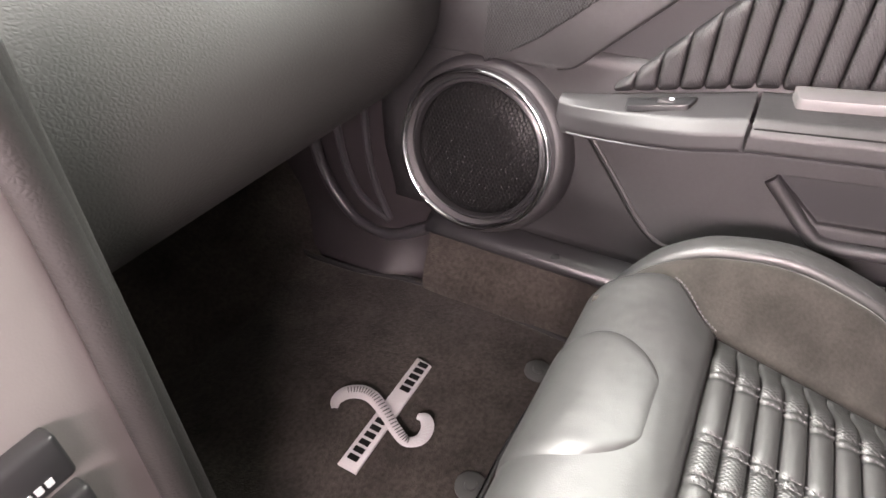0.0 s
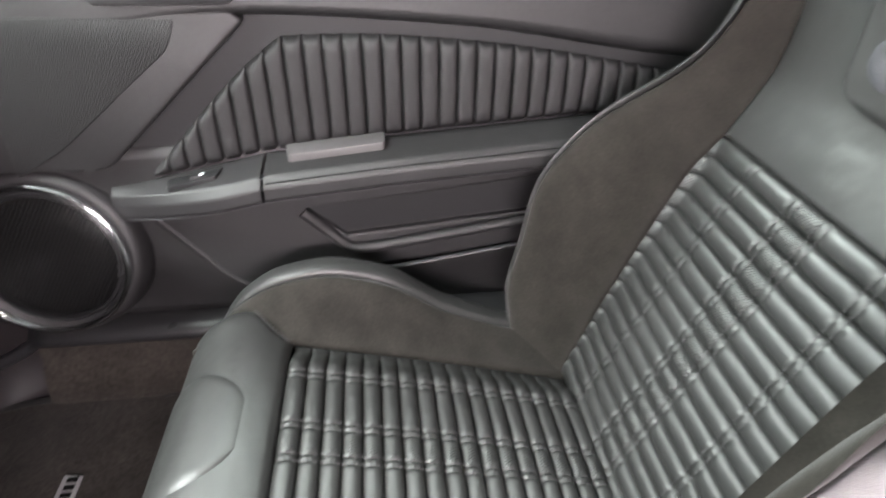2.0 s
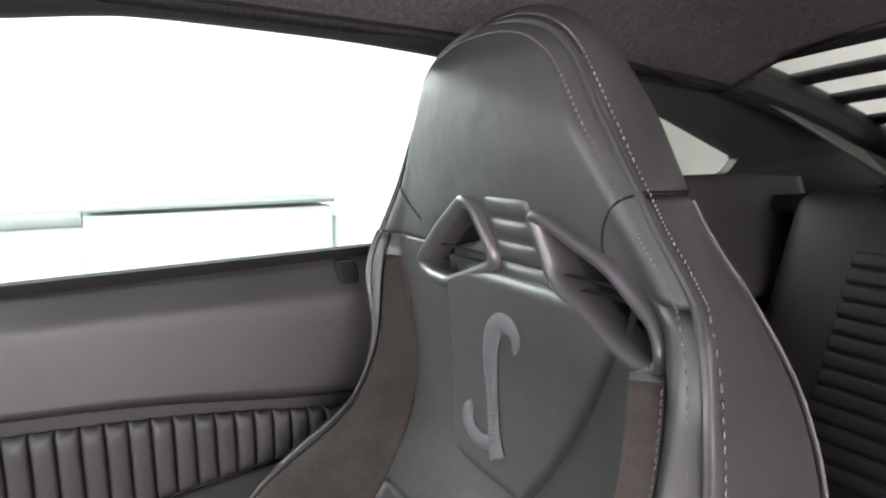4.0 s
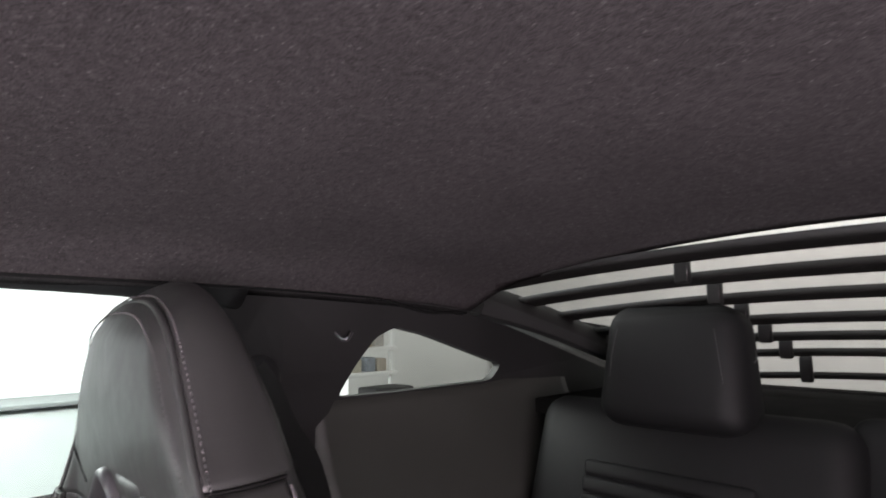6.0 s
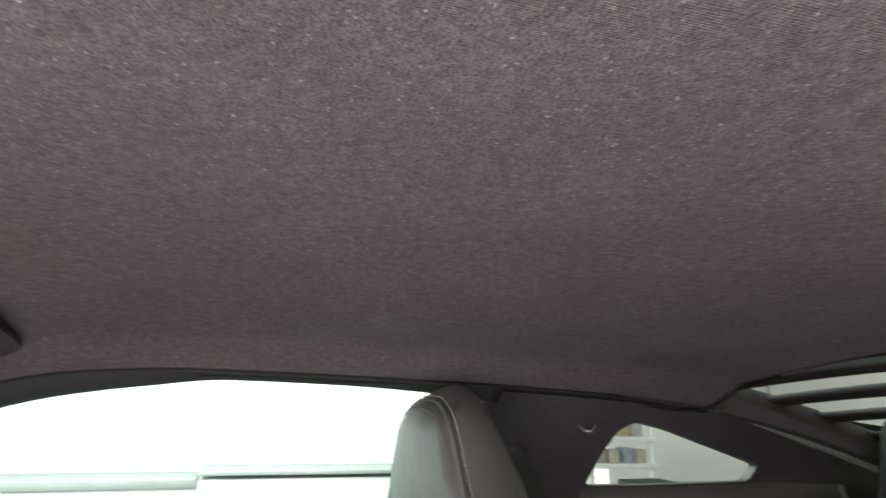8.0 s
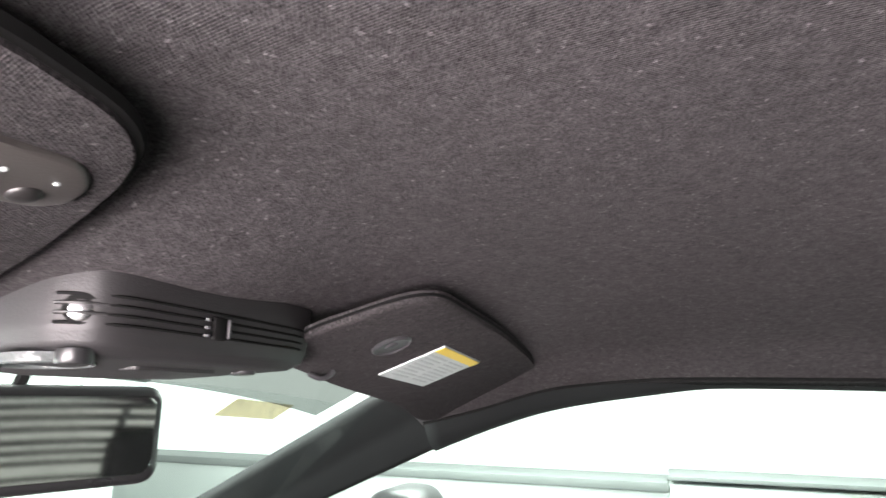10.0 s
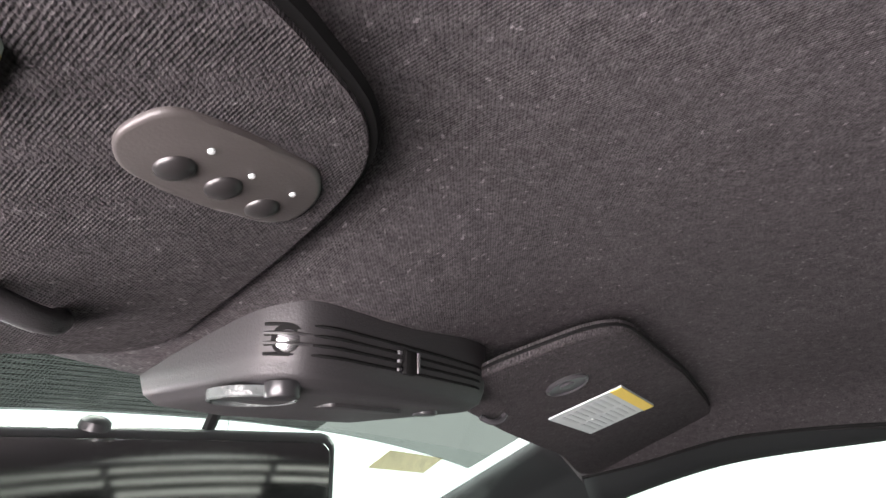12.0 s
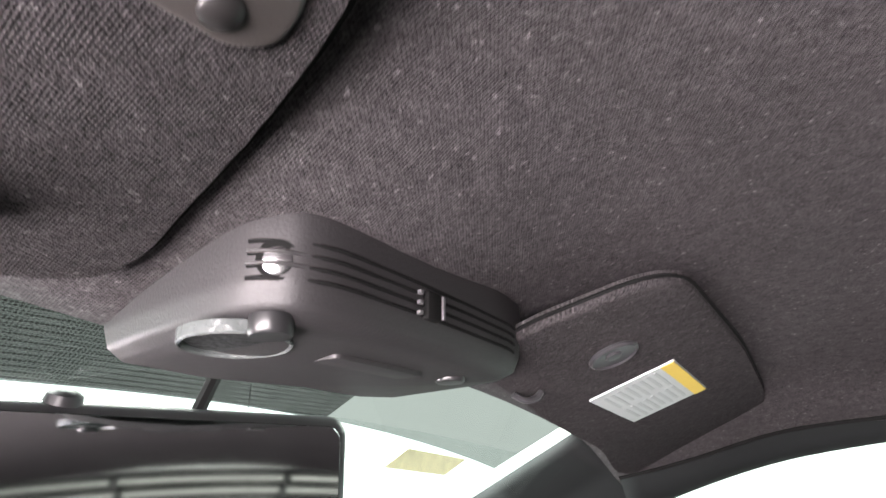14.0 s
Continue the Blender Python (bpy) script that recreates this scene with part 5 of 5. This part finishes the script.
# rear seat
rear = thing("rear_bench", "black leather rear bench with two headrests", "car seat", at=(0, -1.1, 0.03))
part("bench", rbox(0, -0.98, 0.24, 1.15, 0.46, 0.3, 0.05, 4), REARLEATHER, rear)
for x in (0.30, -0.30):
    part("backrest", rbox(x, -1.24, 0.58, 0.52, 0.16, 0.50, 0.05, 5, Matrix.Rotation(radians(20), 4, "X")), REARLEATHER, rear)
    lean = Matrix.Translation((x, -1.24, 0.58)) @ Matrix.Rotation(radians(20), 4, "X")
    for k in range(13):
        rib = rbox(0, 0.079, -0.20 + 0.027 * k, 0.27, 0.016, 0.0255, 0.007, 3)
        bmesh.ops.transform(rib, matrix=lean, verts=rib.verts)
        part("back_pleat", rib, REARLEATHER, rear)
    bm = rbox(0, 0, 0, 0.225, 0.105, 0.20, 0.04, 6)
    for v in bm.verts:
        v.co.x *= 1.05 - 0.75 * v.co.z
        v.co.y *= 1.0 - 1.2 * v.co.z
    bmesh.ops.transform(bm, matrix=Matrix.Translation((x - 0.006, -1.27, 0.890)) @ Matrix.Rotation(radians(8), 4, "X"), verts=bm.verts)
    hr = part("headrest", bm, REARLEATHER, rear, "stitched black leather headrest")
    for sd in (1, -1):
        part("side_disc", lathe([(0.017, -0.004), (0.017, 0.002), (0.013, 0.004), (0.0, 0.003)], (x - 0.006 + sd * 0.112, -1.275, 0.915), (sd, 0, 0.1), 24), GLOSS, hr, "round black side cap")
        stitches("seam_stitching", [(x - 0.006 + sd * w, -1.213 - d, z) for w, d, z in ((0.100, 0.006, 0.815), (0.094, 0.004, 0.86), (0.088, 0.006, 0.91), (0.080, 0.014, 0.955))], (0, 1, 0), 26, hr, 0.004, 0.0014)
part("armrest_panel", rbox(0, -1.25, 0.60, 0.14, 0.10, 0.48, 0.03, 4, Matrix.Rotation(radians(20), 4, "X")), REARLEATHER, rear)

# belt
belt = thing("seat_belt", "black seat belt with a plastic shoulder guide", "seat belt", at=(0.66, -0.7, 0.6))
part("strap", tube([(0.632, -0.70, 0.905), (0.622, -0.715, 0.88), (0.610, -0.74, 0.82), (0.60, -0.78, 0.74), (0.60, -0.85, 0.45), (0.62, -0.9, 0.2)], 0.022, 30, 6, 0.08), DARK, belt)
part("guide", lathe([(0.030, -0.010), (0.030, 0.004), (0.024, 0.010), (0.012, 0.012), (0.0, 0.010)], (0.640, -0.715, 0.895), (-1, 0.15, 0.1), 28), GLOSS, belt, "round black shoulder guide")
part("guide_slot", rbox(0.626, -0.715, 0.875, 0.012, 0.046, 0.010, 0.004, 2), GLOSS, belt)
hook_thing = thing("coat_hook", "small grey plastic coat hook on the pillar trim", "hook", at=(0.65, -0.853, 0.949))
part("hook_body", tube([(0.660, -0.845, 0.957), (0.645, -0.848, 0.950), (0.636, -0.853, 0.943), (0.632, -0.860, 0.946), (0.634, -0.866, 0.954)], 0.0045, 16, 8, 0.7), SATIN, hook_thing)

# ---- windscreen ----
wsn = lambda x, v: (x, 0.20 + 0.80 * v - 0.14 * x * x, 1.052 - 0.40 * v - 0.13 * x * x)
ws = tagged(sheet("windscreen", wsn, -0.72, 0.72, 0.092, 1, 20, 16, CLEAR, None, "clear windscreen", depth=0), kind="structure")
ws.visible_shadow = False
band_end = lambda x: 0.092 + 0.20 * x * x
tagged(sheet("windscreen_band", lambda x, s: wsn(x, -0.07 + (band_end(x) + 0.07) * s), -0.60, 0.455, 0.0, 1.0, 40, 6, SHADE, None, "grey shade band along the top of the windscreen", depth=0), kind="structure").visible_shadow = False
tagged(sheet("frit_band", lambda x, s: tuple(Vector(wsn(x, -0.07 + (band_end(x) + 0.068) * s)) - Vector((0, 0, 0.002))), -0.50, 0.16, 0.0, 1.0, 40, 6, FRIT, None, "dotted black edge of the windscreen above the mirror", depth=0), kind="structure").visible_shadow = False

# ---- sun visors ----


def visor(side, name, label, line, face, radius=0.036, thick=0.009, seam=0.0013):
    v = thing(name, label, "sun visor", at=(side * 0.35, 0.06, 1.04))
    line = round_poly(line, radius, 8 if radius > 0.02 else 3)
    part("body", slab(line, face, thick, 0.4 * thick, 4), VISORCLOTH, v)
    # Black cord paints the shadow gap between visor and headliner.
    part("shadow_gap", tube([face(*line[i % len(line)], 0.62 * thick) for i in range(len(line) + 1)], seam, len(line), 6, smooth_path=False), DARK, v, "dark cord that paints the shadow gap")
    part("pivot_clip", slab(round_poly([(0.515, 0.100), (0.565, 0.095), (0.572, 0.120), (0.545, 0.146), (0.515, 0.140)], 0.012, 3), lambda a, b, d: (side * a, b, 0.998 - 0.50 * (b - 0.085) - 0.05 * (a - 0.5) + d), 0.02, 0.004), PILLAR, v, "graphite pivot bracket")
    return v


BUTTON = surface("dark_button_plastic", (0.016, 0.015, 0.015), 0.35, stain=0.1)
SWITCHGREY = surface("warm_grey_plastic", (0.052, 0.047, 0.045), 0.4, grain=0.15, grain_size=0.001, stain=0.1)
pface = lambda a, b, d: (a, b, 1.0259 - 0.077 * (a - 0.25) - 0.407 * (b - 0.05) + d)
pv = visor(1, "sun_visor", "charcoal cloth sun visor with a warning label folded against the headliner", [(0.119, -0.029), (0.30, -0.033), (0.46, -0.026), (0.612, 0.002), (0.618, 0.050), (0.598, 0.100), (0.552, 0.149), (0.492, 0.143), (0.385, 0.117), (0.24, 0.105), (0.092, 0.088), (0.088, 0.050)], pface)
lb = part("label", slab([(0.242, 0.007), (0.346, 0.007), (0.341, 0.070), (0.235, 0.070)], lambda a, b, d: pface(a, b, d - 0.0018), 0.0015, 0), LABELWHITE, pv, "white printed label")
part("label_header", slab([(0.242, 0.007), (0.346, 0.007), (0.345, 0.0165), (0.241, 0.0165)], lambda a, b, d: pface(a, b, d - 0.0024), 0.0006, 0), YELLOW, lb, "yellow header strip")
for k in range(8):
    yb = 0.0215 + 0.0056 * k
    for a0, a1 in ((0.246, 0.288 - 0.004 * (k % 3)), (0.294, 0.336 - 0.005 * (k % 2))):
        part("text_bar", slab([(a0, yb), (a1, yb), (a1, yb + 0.0022), (a0, yb + 0.0022)], lambda a, b, d: pface(a, b, d - 0.0022), 0.0004, 0), PALEPRINT, lb)
PZ = Vector((0.077, 0.407, 1.0)).normalized()
part("oval_button", lathe([(0.017, -0.004), (0.017, 0.0015), (0.0155, 0.0028), (0.0145, 0.0015), (0.006, 0.0010), (0.005, 0.0022), (0.0, 0.0026)], pface(0.178, 0.030, 0), -PZ, 32), SATIN, pv, "oval moulded blank")
hook = part("hook", tube([pface(0.172, 0.080, -0.001), pface(0.168, 0.082, -0.005), pface(0.160, 0.086, -0.006), pface(0.152, 0.091, -0.001)], 0.0024, 12, 8), SATIN, pv, "grey visor hook")
dface = lambda a, b, d: (-a, b, 1.067 - 0.13 * (a - 0.15) - 0.30 * (b + 0.02) + d)
inner_end = [tuple(p)[:2] for p in spline([(0.230, -0.057, 0), (0.200, -0.055, 0), (0.176, -0.050, 0), (0.147, -0.040, 0), (0.127, -0.020, 0), (0.114, 0.022, 0), (0.106, 0.070, 0), (0.102, 0.100, 0), (0.108, 0.118, 0), (0.130, 0.123, 0)], 36)]
dv = visor(-1, "sun_visor", "charcoal cloth sun visor with three garage opener buttons", inner_end + [(0.24, 0.124), (0.42, 0.135), (0.565, 0.130), (0.575, 0.06), (0.55, -0.040), (0.42, -0.056)], dface, 0.001, 0.008, 0.0034)
dpn = part("button_panel", slab(round_poly([(0.197, -0.007), (0.193, -0.0215), (0.172, -0.0225), (0.142, -0.0195), (0.131, -0.0085), (0.129, 0.004), (0.138, 0.010), (0.165, 0.0075), (0.188, 0.0035)], 0.010, 6), lambda a, b, d: dface(a, b, d - 0.002), 0.004, 0.0015, 3), SWITCHGREY, dv, "smooth grey button panel")
DZ = Vector((-0.13, 0.30, 1.0)).normalized()
for a, y in ((0.178, -0.004), (0.162, -0.002), (0.145, 0.002)):
    part("button", lathe([(0.0054, -0.001), (0.0052, 0.0004), (0.0044, 0.0012), (0.0030, 0.0019), (0.0015, 0.0022), (0.0, 0.0023)], dface(a, y, -0.002), -DZ, 28), BUTTON, dpn)
for a, y in ((0.176, -0.014), (0.160, -0.010), (0.143, -0.008)):
    part("indicator", lathe([(0.0010, 0.0), (0.0009, 0.0006), (0.0, 0.0008)], dface(a - 0.0008, y, -0.002), -DZ, 12), LABELWHITE, dpn, "white indicator dot")
dl = part("label", slab(round_poly([(0.222, -0.022), (0.30, -0.022), (0.30, 0.06), (0.222, 0.06)], 0.006, 4), lambda a, b, d: dface(a, b, d - 0.002), 0.002, 0), LABELWHITE, dv, "white printed label")
part("label_header", slab(round_poly([(0.222, -0.022), (0.30, -0.022), (0.30, 0.0), (0.290, 0.0), (0.232, 0.0), (0.222, 0.0)], 0.006, 4), lambda a, b, d: dface(a, b, d - 0.003), 0.001, 0), YELLOW, dl)
part("hook", tube([(-0.19, 0.068, 1.032), (-0.17, 0.072, 1.028), (-0.160, 0.08, 1.030), (-0.156, 0.10, 1.036)], 0.0045, 14, 10), PLASTIC, dv, "grey visor hook")

# ---- door mirror ----
dm = thing("door_mirror", "dark door mirror housing outside the passenger window", "mirror", at=(0.98, 0.40, 0.73))
bm = rbox(0, 0, 0, 0.22, 0.14, 0.13, 0.05, 6)
for v in bm.verts:
    v.co.z += 0.012 * (1 - (v.co.x / 0.11) ** 2)
    v.co.y *= 1.0 - 0.8 * v.co.z
bmesh.ops.transform(bm, matrix=Matrix.Translation((1.0, 0.385, 0.731)), verts=bm.verts)
part("housing", bm, GLOSS, dm)
part("mirror_arm", rbox(0.83, 0.40, 0.70, 0.18, 0.08, 0.04, 0.012, 3), GLOSS, dm)

# ---- overhead console ----
con = thing("overhead_console", "black plastic overhead console with map lamps and vents", "console", at=(0, 0.1, 1.05))


def console(u, v):
    """u round the outline, v from the headliner down and in to the underside."""
    base = [(-0.080, 0.165), (-0.084, 0.130), (-0.085, 0.085), (-0.080, 0.063), (-0.062, 0.0495), (0.0, 0.048), (0.085, 0.054), (0.104, 0.070), (0.110, 0.150)]
    p = spline([(x, y, 0) for x, y in base], 60)[int(round(u * 60))]
    c = Vector((0.004, 0.13, 0))
    prof = [(1.0, 1.058), (1.0, 1.047), (0.995, 1.037), (0.985, 1.0275), (0.955, 1.0200), (0.88, 1.0155), (0.5, 1.012), (0.0, 1.011)]
    k = min(int(v * 7), 6)
    t = v * 7 - k
    s, z = prof[k][0] + (prof[k + 1][0] - prof[k][0]) * t, prof[k][1] + (prof[k + 1][1] - prof[k][1]) * t
    q = c + (p - c) * s
    return (q.x, q.y, z - 0.05 * (q.y - 0.054) * v)


sheet("housing", console, 0, 1, 0, 1, 60, 28, PLASTIC, con, "black plastic console housing", depth=0.0, toward=(0, -0.3, 0.5))
ROUND = spline([(-0.0850, 0.078, 0), (-0.0805, 0.0628, 0), (-0.062, 0.0492, 0), (-0.03, 0.0476, 0), (0.0, 0.0478, 0), (0.05, 0.0500, 0), (0.085, 0.0540, 0), (0.104, 0.070, 0), (0.1075, 0.095, 0)], 48)
for k in range(4):
    z, f = 1.0290 + 0.0043 * k, (0.9885, 0.9925, 0.9955, 0.9980)[k]
    part("groove", tube([(0.004 + (p.x - 0.004) * f, 0.13 + (p.y - 0.13) * f, z) for p in ROUND[4:]], 0.0008, 48, 6), DARK, con)
part("microphone_hole", lathe([(0.0072, -0.004), (0.0072, 0.0004), (0.0, 0.0004)], (-0.0770, 0.0592, 1.0352), (-0.9, -1, -0.2), 24), DARK, con)
part("microphone", lathe([(0.0050, -0.003), (0.0050, 0.0009), (0.0042, 0.0014), (0.0, 0.0016)], (-0.0771, 0.0591, 1.0346), (-0.9, -1, -0.2), 24), CHROME, con, "bright round microphone")
for k in range(2):
    part("grille_bar", tube([(-0.0842, 0.0668, 1.0333 + 0.0043 * k), (-0.0788, 0.0575, 1.0333 + 0.0043 * k), (-0.0690, 0.0522, 1.0333 + 0.0043 * k)], 0.0007, 10, 6), PLASTIC, con)
vs = part("vent_slot", rbox(-0.0030, 0.0475, 1.0335, 0.010, 0.004, 0.0125, 0.001), DARK, con)
part("slot_edge", rbox(0.0032, 0.0470, 1.0340, 0.0022, 0.004, 0.0105, 0.0006), SILVER, vs)
for k in range(3):
    part("slot_mark", rbox(-0.0125, 0.0466, 1.0290 + 0.0043 * k, 0.0020, 0.002, 0.0015, 0), SILVER, vs)
for x, y in ((-0.066, 0.091), (0.044, 0.104)):
    lm = part("lamp_lens", lathe([(0.0190, 0.0), (0.0180, 0.0010), (0.0, 0.0014)], (x, y, 1.0138), (0, -0.05, -1), 36), DARKLENS, con, "dark ribbed lamp lens")
    part("lens_rim", lathe([(0.0208, -0.002), (0.0206, 0.0022), (0.0199, 0.0029), (0.0190, 0.0022), (0.0187, 0.0)], (x, y, 1.0138), (0, -0.05, -1), 36), LENS, lm, "clear pale rim of the lens")
for x, y in ((-0.0700, 0.0675), (0.057, 0.078)):
    part("lamp_button", lathe([(0.0078, -0.003), (0.0078, 0.003), (0.0070, 0.004), (0.0, 0.0044)], (x, y, 1.0150), (0, -0.05, -1), 28), GLOSS, con)
part("lamp_blank", slab(round_poly([(-0.03, 0.075), (0.03, 0.075), (0.026, 0.105), (-0.03, 0.105)], 0.004, 3), lambda a, b, d: (a, b, 1.0105 + d), 0.004, 0.001), PLASTIC, con)

# ---- rear-view mirror ----
mir = thing("rear_view_mirror", "black rear-view mirror on a thin stalk", "mirror", at=(0, 0.235, 0.965))
MM = Matrix.Rotation(radians(-18), 4, "Z") @ Matrix.Rotation(radians(-2.0), 4, "X")
MN = MM @ Vector((0, -1, 0))
mc = Vector((-0.005, 0.238, 0.968))
part("shell", rbox(*(mc - MN * 0.014), 0.255, 0.03, 0.074, 0.013, 5, MM), GLOSS, mir, "black mirror shell")
part("glass", slab(round_poly([(-0.118, -0.029), (0.118, -0.029), (0.118, 0.029), (-0.118, 0.029)], 0.012, 6), lambda a, b, d: tuple(mc + MN * (0.0018 - d) + MM @ Vector((a, 0, b))), 0.002, 0.0004, 1), MIRROR, mir, "mirror glass")
part("stalk", tube([(0.0205, 0.242, 0.996), (0.0255, 0.244, 1.006), (0.0335, 0.247, 1.022), (0.0385, 0.249, 1.033), (0.043, 0.251, 1.044)], 0.0046, 12, 8), DARK, mir)
part("mount_cover", lathe([(0.010, 0.0), (0.009, 0.005), (0.006, 0.007), (0.0, 0.008)], (-0.046, 0.262, 1.003), (0, -0.3, 0.95), 24), GLOSS, mir)

# windscreen sticker
st = thing("windscreen_sticker", "small pale yellow paper sticker on the windscreen", "sticker", at=(0.45, 0.36, 0.97))
part("paper", slab([(0.386, 0.994), (0.520, 0.984), (0.480, 0.964), (0.351, 0.973)], lambda a, b, d: (a, 0.36 + 0.4 * (0.98 - b) + d, b), 0.001, 0), surface("pale_yellow_paper", (0.62, 0.58, 0.36), 0.7, stain=0.2, stain_size=0.02), st)
